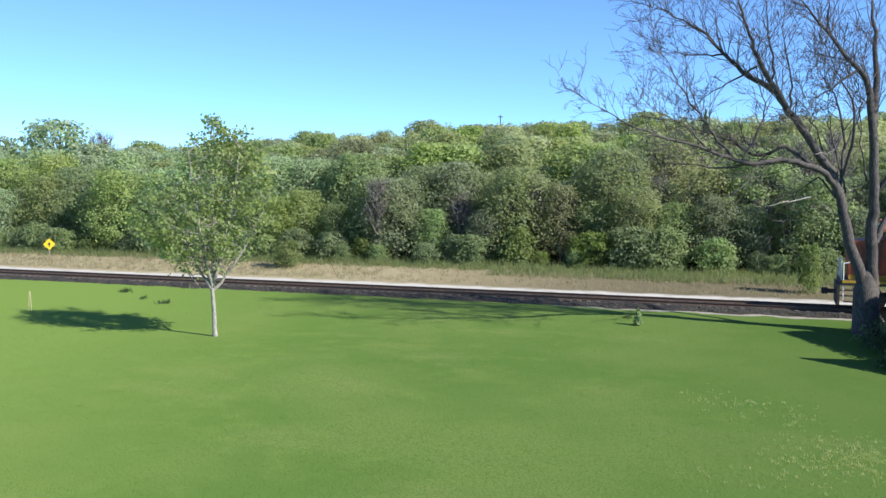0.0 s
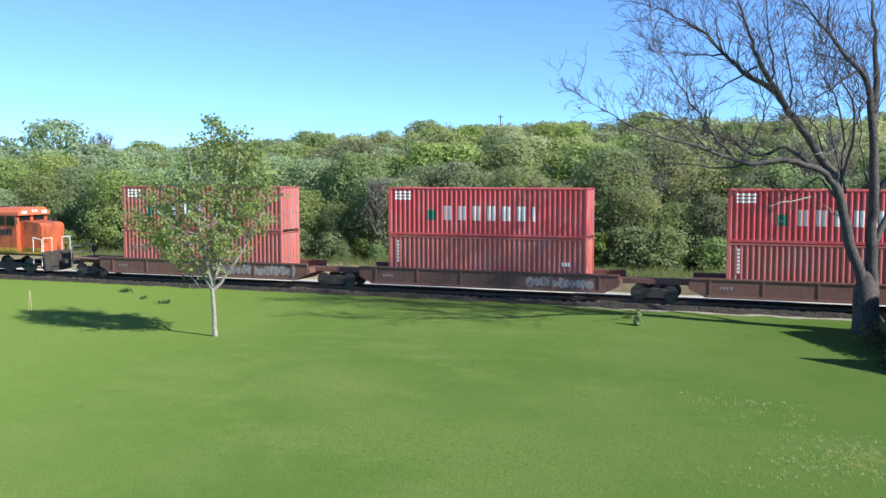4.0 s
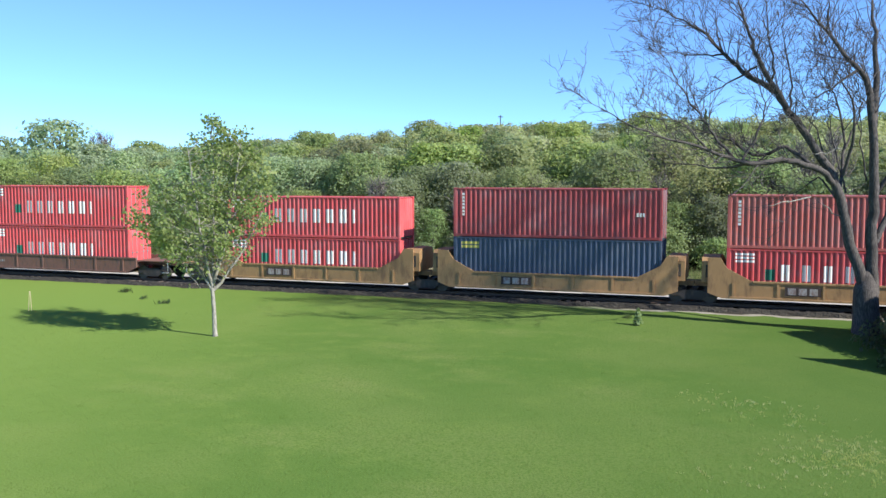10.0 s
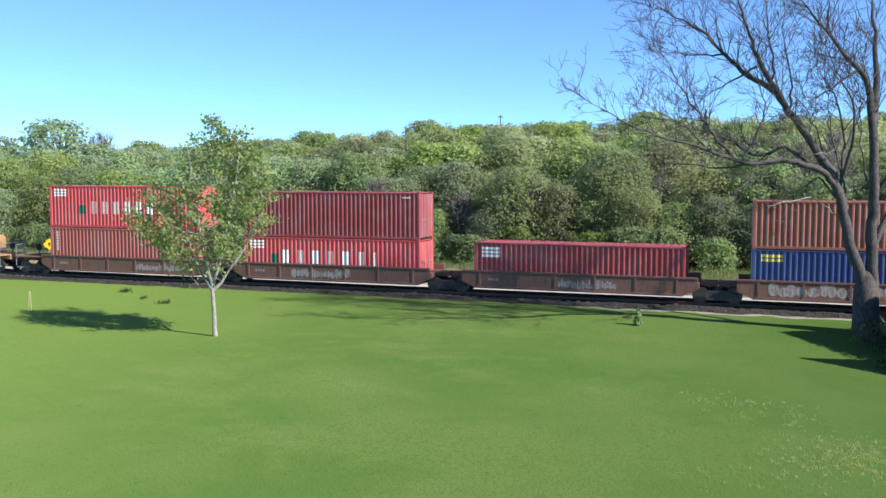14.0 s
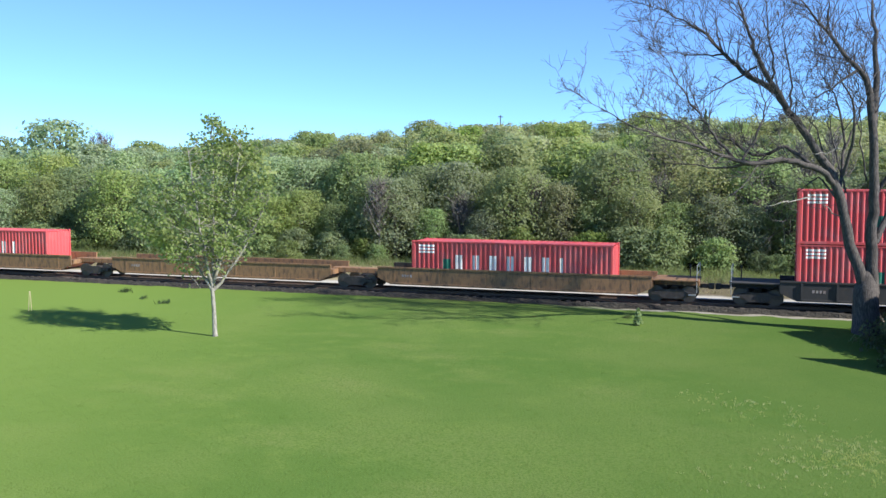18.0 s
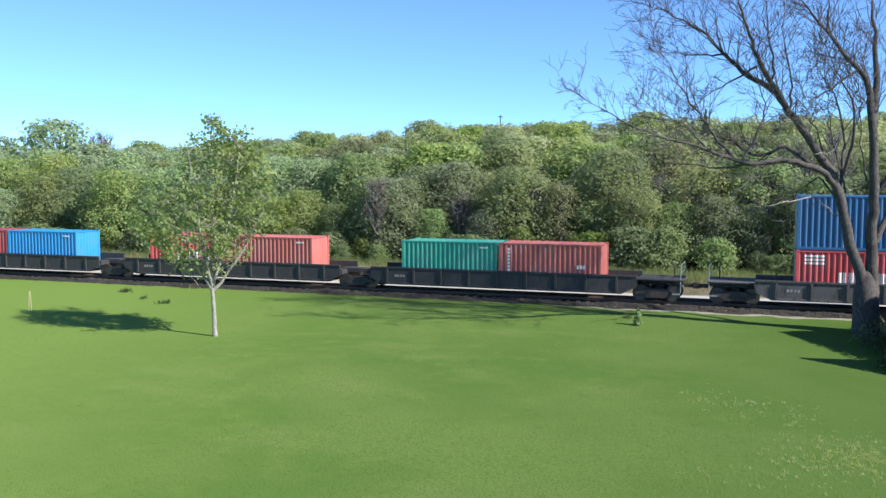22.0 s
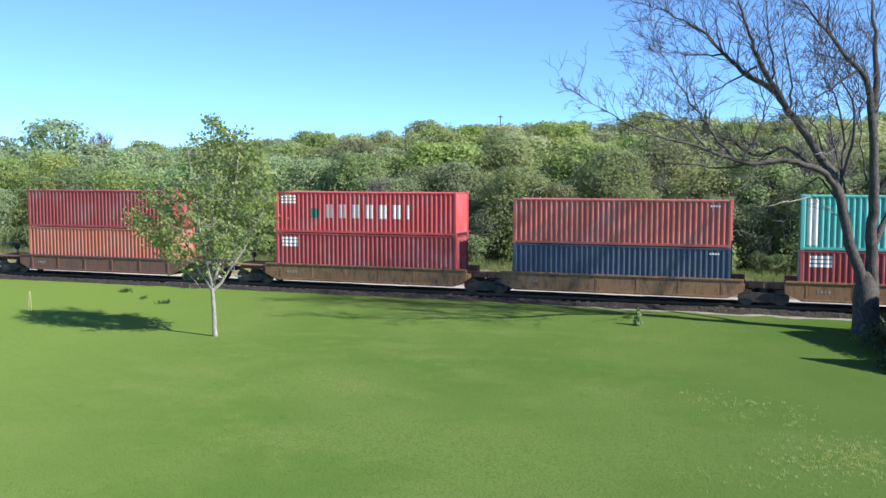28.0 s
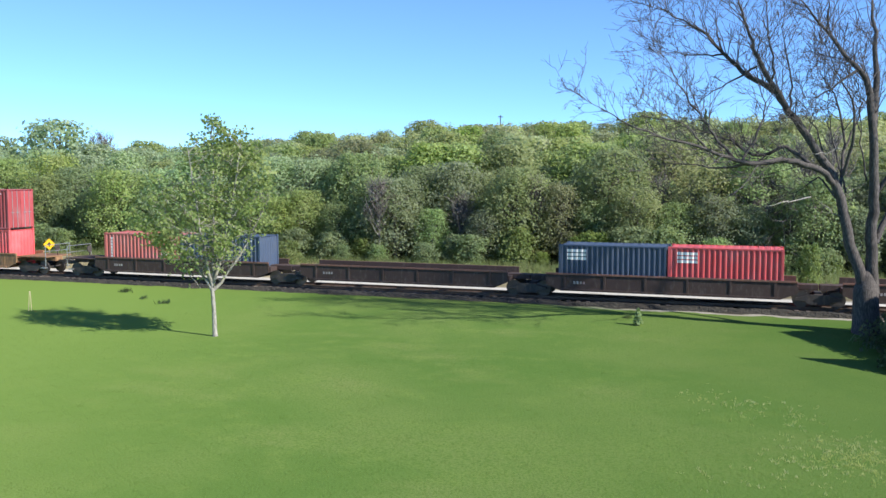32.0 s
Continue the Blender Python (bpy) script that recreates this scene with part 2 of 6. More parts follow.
def ground_material():
    m, nt, b, out = nodes_of("ground_cover")
    v = coords(nt)
    sep = nt.nodes.new("ShaderNodeSeparateXYZ")
    nt.links.new(v, sep.inputs[0])
    wob = noise_tex(nt, v, 0.5, 5)
    add = nt.nodes.new("ShaderNodeMath")
    add.operation = "MULTIPLY_ADD"
    add.inputs[1].default_value = 2.2
    nt.links.new(wob, add.inputs[0])
    nt.links.new(sep.outputs[1], add.inputs[2])
    o = add.outputs[0]                    # distance across the track, plus about 1.1
    broad, mid, fine = noise_tex(nt, v, 0.09, 3), noise_tex(nt, v, 0.8, 5), noise_tex(nt, v, 14, 4)
    lawn = mixc(nt, ramp(nt, broad, 0.40, 0.62), (0.102, 0.179, 0.037), (0.156, 0.217, 0.056))
    lawn = mixc(nt, ramp(nt, noise_tex(nt, stretched(nt, v, 1.0, 1.6, 1.0), 0.16, 4), 0.5, 0.72), lawn, (0.186, 0.232, 0.068))
    lawn = mixc(nt, ramp(nt, mid, 0.45, 0.8), lawn, (0.164, 0.232, 0.054))
    lawn = mixc(nt, ramp(nt, fine, 0.42, 0.7), lawn, (0.085, 0.156, 0.025))
    # uneven light over the lawn painted in: lighter one side, darker the other
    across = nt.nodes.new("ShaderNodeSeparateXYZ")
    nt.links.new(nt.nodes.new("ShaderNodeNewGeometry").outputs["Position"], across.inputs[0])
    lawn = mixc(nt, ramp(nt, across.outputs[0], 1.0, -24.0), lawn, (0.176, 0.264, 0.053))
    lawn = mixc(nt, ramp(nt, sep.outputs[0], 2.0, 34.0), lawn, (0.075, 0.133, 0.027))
    soil = mixc(nt, mid, (0.040, 0.036, 0.030), (0.065, 0.055, 0.042))
    gravel = mixc(nt, fine, (0.47, 0.44, 0.38), (0.60, 0.57, 0.50))
    gravel = mixc(nt, ramp(nt, mid, 0.5, 0.75), gravel, (0.37, 0.34, 0.28))
    dry = mixc(nt, mid, (0.42, 0.34, 0.215), (0.33, 0.29, 0.16))
    dry = mixc(nt, ramp(nt, fine, 0.5, 0.75), dry, (0.20, 0.17, 0.085))
    dry = mixc(nt, ramp(nt, sep.outputs[0], -12.0, 14.0), dry, mixc(nt, mid, (0.19, 0.15, 0.10), (0.13, 0.12, 0.065)))     # darker brown from here along the track
    wood = mixc(nt, mid, (0.065, 0.075, 0.025), (0.10, 0.085, 0.045))
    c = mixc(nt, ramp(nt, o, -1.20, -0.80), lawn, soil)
    # a pale gravel edge to the lawn, further along
    strip = nt.nodes.new("ShaderNodeMath")
    strip.operation = "MULTIPLY"
    nt.links.new(ramp(nt, sep.outputs[0], 6.0, 14.0), strip.inputs[0])
    edge = nt.nodes.new("ShaderNodeMath")
    edge.operation = "MULTIPLY"
    nt.links.new(ramp(nt, o, -1.65, -1.4), edge.inputs[0])
    nt.links.new(ramp(nt, o, -0.8, -1.05), edge.inputs[1])
    nt.links.new(edge.outputs[0], strip.inputs[1])
    c = mixc(nt, strip.outputs[0], c, (0.34, 0.31, 0.25))
    c = mixc(nt, ramp(nt, o, 2.5, 2.9), c, gravel)
    c = mixc(nt, ramp(nt, o, 4.8, 5.9), c, dry)
    c = mixc(nt, ramp(nt, o, 12.4, 13.4), c, (0.135, 0.15, 0.055))
    c = mixc(nt, ramp(nt, o, 14.0, 15.5), c, wood)
    nt.links.new(c, b.inputs["Base Color"])
    b.inputs["Roughness"].default_value = 0.9
    b.inputs["Specular IOR Level"].default_value = 0.05
    bump(nt, b, fine, 0.5, 0.05)
    return m


def build_ground():
    ss = axis_values([(-2400, -900, 300), (-900, -120, 60), (-120, 90, 3), (90, 900, 60), (900, 2400, 300)])
    oo = axis_values([(-2400, -300, 300), (-300, -60, 20), (-60, -8, 2), (-8, 16, 1), (16, 200, 6), (200, 400, 50), (400, 2600, 400)])
    verts = [(s, o, rise(s, o)) for o in oo for s in ss]
    n = len(ss)
    faces = [(j * n + i, j * n + i + 1, (j + 1) * n + i + 1, (j + 1) * n + i) for j in range(len(oo) - 1) for i in range(n - 1)]
    me = bpy.data.meshes.new("ground")
    me.from_pydata(verts, [], faces)
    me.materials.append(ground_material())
    me.polygons.foreach_set("use_smooth", [True] * len(me.polygons))
    ob = new("ground", me)
    ob.matrix_world = AXIS
    tagged(ob, "mown green lawn running to gravel, dry grass and a wooded slope", "ground", kind="structure")


build_ground()

# ---------------------------------------------------------------- track
def ballast_material():
    m, nt, b, out = nodes_of("dark_stone_ballast")
    v = coords(nt)
    cell = nt.nodes.new("ShaderNodeTexVoronoi")
    cell.inputs["Scale"].default_value = 9.0
    nt.links.new(v, cell.inputs["Vector"])
    c = mixc(nt, ramp(nt, cell.outputs["Color"], 0.35, 0.95), (0.021, 0.019, 0.014), (0.070, 0.061, 0.046))
    c = mixc(nt, ramp(nt, noise_tex(nt, v, 0.7, 5), 0.45, 0.7), c, (0.044, 0.037, 0.027))
    nt.links.new(c, b.inputs["Base Color"])
    b.inputs["Roughness"].default_value = 0.95
    bump(nt, b, cell.outputs["Distance"], 1.0, 0.06)
    return m


M_BALLAST = ballast_material()
M_RAIL = plain("rusty_rail_steel", (0.13, 0.085, 0.06), 0.6, 0.3, var=0.2)
M_TIE = plain("weathered_tie_wood", (0.10, 0.08, 0.065), 0.9, var=0.3, scale=5, fine=30, bmp=0.6)


def build_track():
    track = tagged(new("railway_track"), "single railway track on dark ballast between lawn and gravel", "railway track", kind="structure")
    track.matrix_world = AXIS
    xs = axis_values([(-860, -110, 50), (-110, 80, 0.7), (80, 900, 50)])
    prof = [(-2.25, LAWN_Z + 0.1), (-2.0, -0.40), (-1.68, -0.25), (-1.45, -0.19), (0, -0.20), (1.4, -0.20), (1.8, -0.27), (2.2, -0.40)]
    rnd = random.Random(5)
    verts, faces = [], []
    for x in xs:
        near = -112 < x < 82
        for o, z in prof:
            k = 0.06 if near and abs(o) < 3.2 else 0.0
            verts.append((x, o + rnd.uniform(-k, k) * 2, z + rnd.uniform(-k, k)))
    n = len(prof)
    for i in range(len(xs) - 1):
        for j in range(n - 1):
            faces.append((i * n + j, i * n + j + 1, (i + 1) * n + j + 1, (i + 1) * n + j))
    me = bpy.data.meshes.new("ballast")
    me.from_pydata(verts, [], [f[::-1] for f in faces])
    me.materials.append(M_BALLAST)
    part("ballast", me, None, track, "dark crushed stone ballast")
    rail_prof = [(-0.07, -0.17), (0.07, -0.17), (0.07, -0.155), (0.012, -0.13), (0.012, -0.05), (0.036, -0.035), (0.036, -0.004), (0.028, 0),
                 (-0.028, 0), (-0.036, -0.004), (-0.036, -0.035), (-0.012, -0.05), (-0.012, -0.13), (-0.07, -0.155)]
    for side in (-0.753, 0.753):
        part("rail", prism([(side + u, v) for u, v in rail_prof], -860, 900), M_RAIL, track, "long steel rail, worn on top")
    return track


TRACK = build_track()

# ---------------------------------------------------------------- shipping containers
FLOOR_Z = 0.48
STD, HIGH = 2.591, 2.896


def corrugated(length, z0, z1, y, waves, depth=0.045, flip=False):
    """A trapezoid-ribbed steel wall along x, its ribs reaching to y."""
    bm = bmesh.new()
    x0 = -length / 2
    step = length / waves
    pts = []
    for i in range(waves):
        for f, d in zip(RIB, (0.0, 0.0, 1.0, 1.0)):
            pts.append((x0 + (i + f) * step, y + (depth * d if not flip else -depth * d)))
    pts.append((x0 + length, y))
    lo = [bm.verts.new((x, yy, z0)) for x, yy in pts]
    hi = [bm.verts.new((x, yy, z1)) for x, yy in pts]
    for i in range(len(pts) - 1):
        q = (lo[i], lo[i + 1], hi[i + 1], hi[i])
        bm.faces.new(q[::-1] if flip else q)
    return bm


_boxes = {}


def blocks(name, parent, material, label, widths, gap, x, z, h, thick=0.004, y=-1.224):
    """A row of plain blocks that stand for lettering, one part each."""
    for w in widths:
        part(name, box(x, x + w, y - thick, y, z, z + h), material, parent, label)
        x += w + gap


def container(length, height, colour, style, doors_right):
    key = (length, height, colour, style, doors_right)
    if key in _boxes:
        return copy_thing(_boxes[key], Matrix.Identity(4))
    m = BOX[colour]
    feet = {6.058: "twenty-foot", 12.192: "forty-foot", 13.716: "forty-five-foot", 14.63: "forty-eight-foot"}[length]
    mark = {"brand": "with white lettering bars", "code": "with white code panel", "upright": "with upright white marks", "bare": "with plain sides",
            "tag": "with yellow code bars", "band": "with white end band", "wide": "with widely spaced white bars", "far_code": "with white code at one end", "scrawl": "with pale scrawl"}[style]
    c = tagged(new("shipping_container"), f"{WORDS[colour]} {feet} corrugated container {mark}", "shipping container", "containers on the train")
    W, hx = 1.219, length / 2
    for sy in (-1, 1):
        waves = round(length / WAVE)
        part("side_panel", corrugated(length - 0.24, 0.16, height - 0.10, sy * (W - 0.006), waves, 0.058, flip=sy > 0), m, c)
        part("bottom_rail", box(-hx + 0.1, hx - 0.1, min(sy * W, sy * (W - 0.07)), max(sy * W, sy * (W - 0.07)), 0.02, 0.17, 0.008), m, c)
        part("top_rail", box(-hx + 0.1, hx - 0.1, min(sy * W, sy * (W - 0.06)), max(sy * W, sy * (W - 0.06)), height - 0.11, height - 0.02, 0.008), m, c)
        for sx in (-1, 1):
            xa, xb = sorted((sx * hx, sx * (hx - 0.13)))
            ya, yb = sorted((sy * W, sy * (W - 0.13)))
            part("corner_post", box(xa, xb, ya, yb, 0.11, height - 0.11, 0.012), m, c)
            for z in (0.0, height - 0.118):
                part("corner_casting", box(min(sx * (hx + 0.004), sx * (hx - 0.17)), max(sx * (hx + 0.004), sx * (hx - 0.17)),
                                           min(sy * (W + 0.004), sy * (W - 0.16)), max(sy * (W + 0.004), sy * (W - 0.16)), z, z + 0.118, 0.01), m, c)
    k = round(length / 0.42)
    top, x = [], -hx + 0.1
    for i in range(k):
        d = (length - 0.2) / k
        top += [(x, height - 0.05), (x + d * 0.1, height - 0.03), (x + d * 0.6, height - 0.03), (x + d * 0.7, height - 0.05)]
        x += d
    roof = prism([(-hx + 0.1, height - 0.08)] + top + [(hx - 0.1, height - 0.05), (hx - 0.1, height - 0.08)], -W + 0.06, W - 0.06, "y")
    part("roof", roof, m, c)
    part("floor", box(-hx + 0.1, hx - 0.1, -W + 0.06, W - 0.06, 0.05, 0.14), M_BLACK, c)
    ex = -1 if doors_right else 1
    front = corrugated(2.2, 0.14, height - 0.1, 0, 7, 0.045, flip=False)
    bmesh.ops.transform(front, matrix=Matrix.Translation((ex * (hx - 0.05), 0, 0)) @ Matrix.Rotation(ex * math.pi / 2, 4, "Z"), verts=front.verts)
    part("end_panel", front, m, c)
    for sy in (-1, 1):
        dx = -ex * (hx - 0.04)
        ya, yb = sorted((sy * 0.01, sy * 1.1))
        d = part("door", box(min(dx, dx - ex * 0.03), max(dx, dx - ex * 0.03), ya, yb, 0.13, height - 0.12, 0.01), m, c)
        for f in (0.35, 0.8):
            rod = bmesh.new()
            tube(rod, (dx - ex * 0.05, sy * f, 0.1), (dx - ex * 0.05, sy * f, height - 0.1), 0.022)
            hexa(rod, min(dx - ex * 0.03, dx - ex * 0.08), max(dx - ex * 0.03, dx - ex * 0.08), sy * f - 0.12, sy * f + 0.12, 1.2, 1.26)
            part("lock_rod", rod, M_STEEL, d, "galvanised locking rod")
    y = -W - 0.001
    waves = round(length / WAVE)
    skin = -(W - 0.006)
    if style in ("brand", "wide"):
        if length < 7:
            ws, gap, xx, zz, hh = [0.36] * 6 + [0.12], 0.12, -0.9, 0.85, 0.62
        elif style == "wide":
            ws, gap, xx, zz, hh = [0.42] * 6 + [0.15], 0.64, -3.3, 0.92, 0.86
        else:
            ws, gap, xx, zz, hh = [0.50] * 6 + [0.17], 0.41, -2.55, 0.95, 0.86
        for w in ws:
            bar = w * 0.43 if w > 0.3 else w            # two upright bars for each broad character
            for x in ((xx, xx + w - bar) if w > 0.3 else (xx,)):
                part("letter_bar", painted_patch(x, x + bar, zz, zz + hh, length, waves, skin), M_WHITE, c, "white painted bar")
            xx += w + gap
        if length > 7:
            part("emblem", painted_patch(-3.55 - (0.55 if style == "wide" else 0), -3.05 - (0.55 if style == "wide" else 0), zz, zz + 0.6, length, waves, skin), M_GREEN_MARK, c, "green painted emblem")
        for r in range(3):
            part("code_mark", painted_patch(-hx + 0.45, -hx + 1.45, height - 0.36 - r * 0.19, height - 0.24 - r * 0.19, length, waves, skin), M_WHITE, c, "small white code bar")
    elif style in ("code", "tag"):
        mm = M_WHITE if style == "code" else M_YELLOW_MARK
        for r in range(3 if style == "code" else 2):
            part("code_mark", painted_patch(-hx + 0.5, -hx + 1.6, height - 0.44 - r * 0.22, height - 0.28 - r * 0.22, length, waves, skin), mm, c, "small painted code bar")
    elif style == "far_code":
        for r in range(2):
            part("code_mark", painted_patch(hx - 2.2, hx - 0.3, height - 0.55 - r * 0.5, height - 0.3 - r * 0.5, length, waves, skin), M_WHITE, c, "white code bar")
        part("end_plate", box(hx + 0.012, hx + 0.02, -0.8, 0.8, height - 0.75, height - 0.35), M_WHITE, c, "white plate on the end")
    elif style == "upright":
        for i in range(7):
            part("code_mark", box(-hx + 0.55, -hx + 0.70, y - 0.004, y, height - 0.45 - i * 0.2, height - 0.31 - i * 0.2), M_WHITE, c, "small white mark of an upright row")
        blocks("code_mark", c, M_WHITE, "small white code mark", (0.12, 0.12, 0.12), 0.05, hx - 1.4, height * 0.45, 0.22)
    elif style == "band":
        part("band", painted_patch(-hx + 0.3, -hx + 0.85, 0.25, height - 0.18, length, waves, skin), M_WHITE, c, "white painted band")
    elif style == "scrawl":
        rnd = random.Random(4)
        sc = bmesh.new()
        for i in range(34):
            xx, zz = -hx + 0.5 + i * 0.16, height * 0.55 + 0.3 * math.sin(i * 1.3) + rnd.uniform(-0.2, 0.2)
            hexa(sc, xx, xx + 0.11, y - 0.004, y, zz, zz + rnd.uniform(0.08, 0.4))
        part("scrawl", sc, M_SPRAY, c, "pale scrawled paint")["kind"] = "stuff"
    else:
        blocks("code_mark", c, M_WHITE, "small white code mark", (0.10, 0.10, 0.10, 0.10), 0.04, hx - 1.1, height - 0.38, 0.10)
    _boxes[key] = c
    return c


# ---------------------------------------------------------------- well cars
def wheel_bm(r=0.457, seg=18):
    bm = bmesh.new()
    for a, b, rr in ((-0.07, 0.065, r), (-0.10, -0.07, r + 0.028)):
        tube(bm, (0, a, 0), (0, b, 0), rr, rr, seg)
    tube(bm, (0, 0.06, 0), (0, 0.16, 0), 0.13, 0.11, 10)
    return bm


_truck = {}


def truck(parent, x, r=0.42, base=1.78, axles=2):
    """A bogie: two cast side frames, a bolster, axles and wheels."""
    key = (r, base, axles)
    if key not in _truck:
        half = base / 2
        prof = [(-half - 0.25, r - 0.06), (-half - 0.25, r + 0.1), (-half + 0.1, r + 0.16), (-0.45, r + 0.28), (0.45, r + 0.28), (half - 0.1, r + 0.16),
                (half + 0.25, r + 0.1), (half + 0.25, r - 0.06), (half - 0.15, r - 0.04), (0.5, r - 0.24), (-0.5, r - 0.24), (-half + 0.15, r - 0.04)]
        ax = bmesh.new()
        tube(ax, (0, -1.0, 0), (0, 1.0, 0), 0.085, 0.085, 8)
        spring = bmesh.new()
        for i in (-0.22, 0.0, 0.22):
            tube(spring, (i, 0, r - 0.2), (i, 0, r + 0.12), 0.075, 0.075, 8)
        _truck[key] = (mesh_of("side_frame", prism(prof, -0.06, 0.06, "y"), M_BLACK), mesh_of("wheel", wheel_bm(r), M_WHEEL),
                       mesh_of("axle", ax, M_BLACK), mesh_of("bolster", box(-0.2, 0.2, -1.0, 1.0, r - 0.1, r + 0.25, 0.02), M_BLACK), mesh_of("springs", spring, M_WHEEL))
    sf, wh, ax, bo, sp = _truck[key]
    t = part("truck", bo, None, parent, "grimy black bogie", Matrix.Translation((x, 0, 0)))
    for sy in (-1, 1):
        part("side_frame", sf, None, t, "", Matrix.Translation((0, sy * 1.03, 0)))
        part("springs", sp, None, t, "", Matrix.Translation((0, sy * 0.96, 0)))
        for i in range(axles):
            ox = (i - (axles - 1) / 2) * base / max(1, axles - 1)
            part("wheel", wh, None, t, "worn steel wheel", Matrix.Translation((ox, sy * 0.753, r)) @ Matrix.Rotation(0 if sy < 0 else math.pi, 4, "Z"))
    for i in range(axles):
        part("axle", ax, None, t, "", Matrix.Translation(((i - (axles - 1) / 2) * base / max(1, axles - 1), 0, r)))
    return t


def coupler(parent, x, sx):
    bm = bmesh.new()
    hexa(bm, min(x, x + sx * 0.55), max(x, x + sx * 0.55), -0.09, 0.09, 0.72, 0.95, 0.02)
    hexa(bm, min(x + sx * 0.45, x + sx * 0.78), max(x + sx * 0.45, x + sx * 0.78), -0.17, 0.17, 0.68, 1.0, 0.04)
    part("coupler", bm, M_BLACK, parent, "black knuckle coupler")


def well_unit(well, left, right, style, solo=(False, False), spray=0, plates=True):
    """One unit of a double-stack car. well: inner length; left, right: length of its end platforms; solo: where a coupler stands."""
    paint = {"brown": M_CAR_BROWN, "yellow": M_CAR_YELLOW, "tan": M_CAR_TAN, "grey": M_CAR_GREY, "charcoal": M_CAR_CHARCOAL, "dark": M_CAR_DARK}[style]
    word = {"brown": "mineral-brown", "yellow": "weathered yellow", "tan": "dusty ochre", "grey": "grimy grey ribbed", "charcoal": "charcoal-black ribbed", "dark": "sooty dark-brown"}[style]
    u = tagged(new("well_car"), f"{word} double-stack well car running on the track", "well car", "cars of the train")
    h = well / 2
    ztop = 1.42
    low_z = 0.40 if style == "dark" else 0.345
    for sy in (-1, 1):
        ya, yb = sorted((sy * 1.26, sy * 1.36))
        if style == "yellow":
            prof = [(-h - 0.75, 0.62), (-h, 0.345), (h, 0.345), (h + 0.72, 0.62), (h + 0.72, 2.55), (h + 0.1, 2.55), (h - 0.25, 2.0), (h - 1.5, 1.34), (-h + 1.5, 1.34),
                    (-h + 0.25, 2.0), (-h - 0.1, 2.55), (-h - 0.75, 2.55)]
        else:
            prof = [(-h - 0.5, 0.75), (-h + 0.35, low_z), (h - 0.35, low_z), (h + 0.5, 0.75), (h + 0.5, ztop), (-h - 0.5, ztop)]
        side = part("side_sill", prism(prof, ya, yb, "y"), paint, u)
        yo = sy * 1.36
        pa, pb = sorted((yo, yo + sy * 0.05))
        zt = 1.30 if style == "yellow" else ztop - 0.04
        part("top_chord", box(-h - (0 if style == "yellow" else 0.5) + (1.6 if style == "yellow" else 0), h + (0 if style == "yellow" else 0.5) - (1.6 if style == "yellow" else 0),
                              pa, pb, zt - 0.06, zt + 0.05, 0.01), M_CAR_BROWN if style == "dark" else paint, side)
        part("bottom_chord", box(-h + 0.4, h - 0.4, pa, pb, low_z + 0.005, low_z + 0.13, 0.01), paint, side)
        n = 9 if style in ("grey", "charcoal") else 6
        for i in range(n):
            xx = -h + 0.6 + (well - 1.2) * i / (n - 1)
            part("rib", box(xx - 0.06, xx + 0.06, min(yo, yo + sy * (0.09 if style in ("grey", "charcoal") else 0.015 if style == "tan" else 0.04)), max(yo, yo + sy * (0.09 if style in ("grey", "charcoal") else 0.015 if style == "tan" else 0.04)), low_z + 0.09, zt - 0.07), paint, side)
    for i in range(5):
        xx = -h + 0.5 + (well - 1.0) * i / 4
        part("cross_member", box(xx - 0.2, xx + 0.2, -1.26, 1.26, min(low_z, FLOOR_Z - 0.06), FLOOR_Z - 0.004), paint, u)
    for sx, run, lone in ((-1, left, solo[0]), (1, right, solo[1])):
        a, b = sx * (h + 0.06), sx * (h + run)
        bm = prism([(-1.2, 0.80), (1.2, 0.80), (1.2, 1.10), (-1.2, 1.10)], a, sx * (h + 0.55))
        part("end_sill", bm, paint, u)
        part("draft_sill", box(min(a, b), max(a, b), -0.36, 0.36, 0.86, 1.16, 0.02), paint, u)
        if lone:
            deck = sx * (h + run)
            part("end_platform", box(min(sx * (h + 0.5), deck), max(sx * (h + 0.5), deck), -1.28, 1.28, 1.17, 1.24, 0.01), paint, u, "steel end platform")
            coupler(u, b, sx)
            rail = bmesh.new()
            for yy in (-1.22, 1.22):
                tube(rail, (deck - sx * 0.1, yy, 0.55), (deck - sx * 0.1, yy, 2.05), 0.025)
            tube(rail, (deck - sx * 0.1, -1.22, 2.05), (deck - sx * 0.1, 1.22, 2.05), 0.025)
            tube(rail, (deck - sx * 0.1, -1.22, 1.6), (deck - sx * 0.1, 1.22, 1.6), 0.02)
            part("hand_rail", rail, M_STEEL, u, "pale steel hand rail")
            for yy in (-1.24, 1.24):
                ya, yb = sorted((yy, yy * 0.8))
                part("ladder", box(deck - sx * 0.35 - 0.2, deck - sx * 0.35 + 0.2, ya, yb, 0.4, 0.46), M_STEEL, u, "pale steel step")
            wheel_box = bmesh.new()
            tube(wheel_box, (deck - sx * 0.6, 0.5, 1.75), (deck - sx * 0.55, 0.5, 1.75), 0.25, 0.25, 12)
            tube(wheel_box, (deck - sx * 0.58, 0.5, 1.24), (deck - sx * 0.58, 0.5, 1.75), 0.04)
            part("brake_wheel", wheel_box, M_BLACK, u)
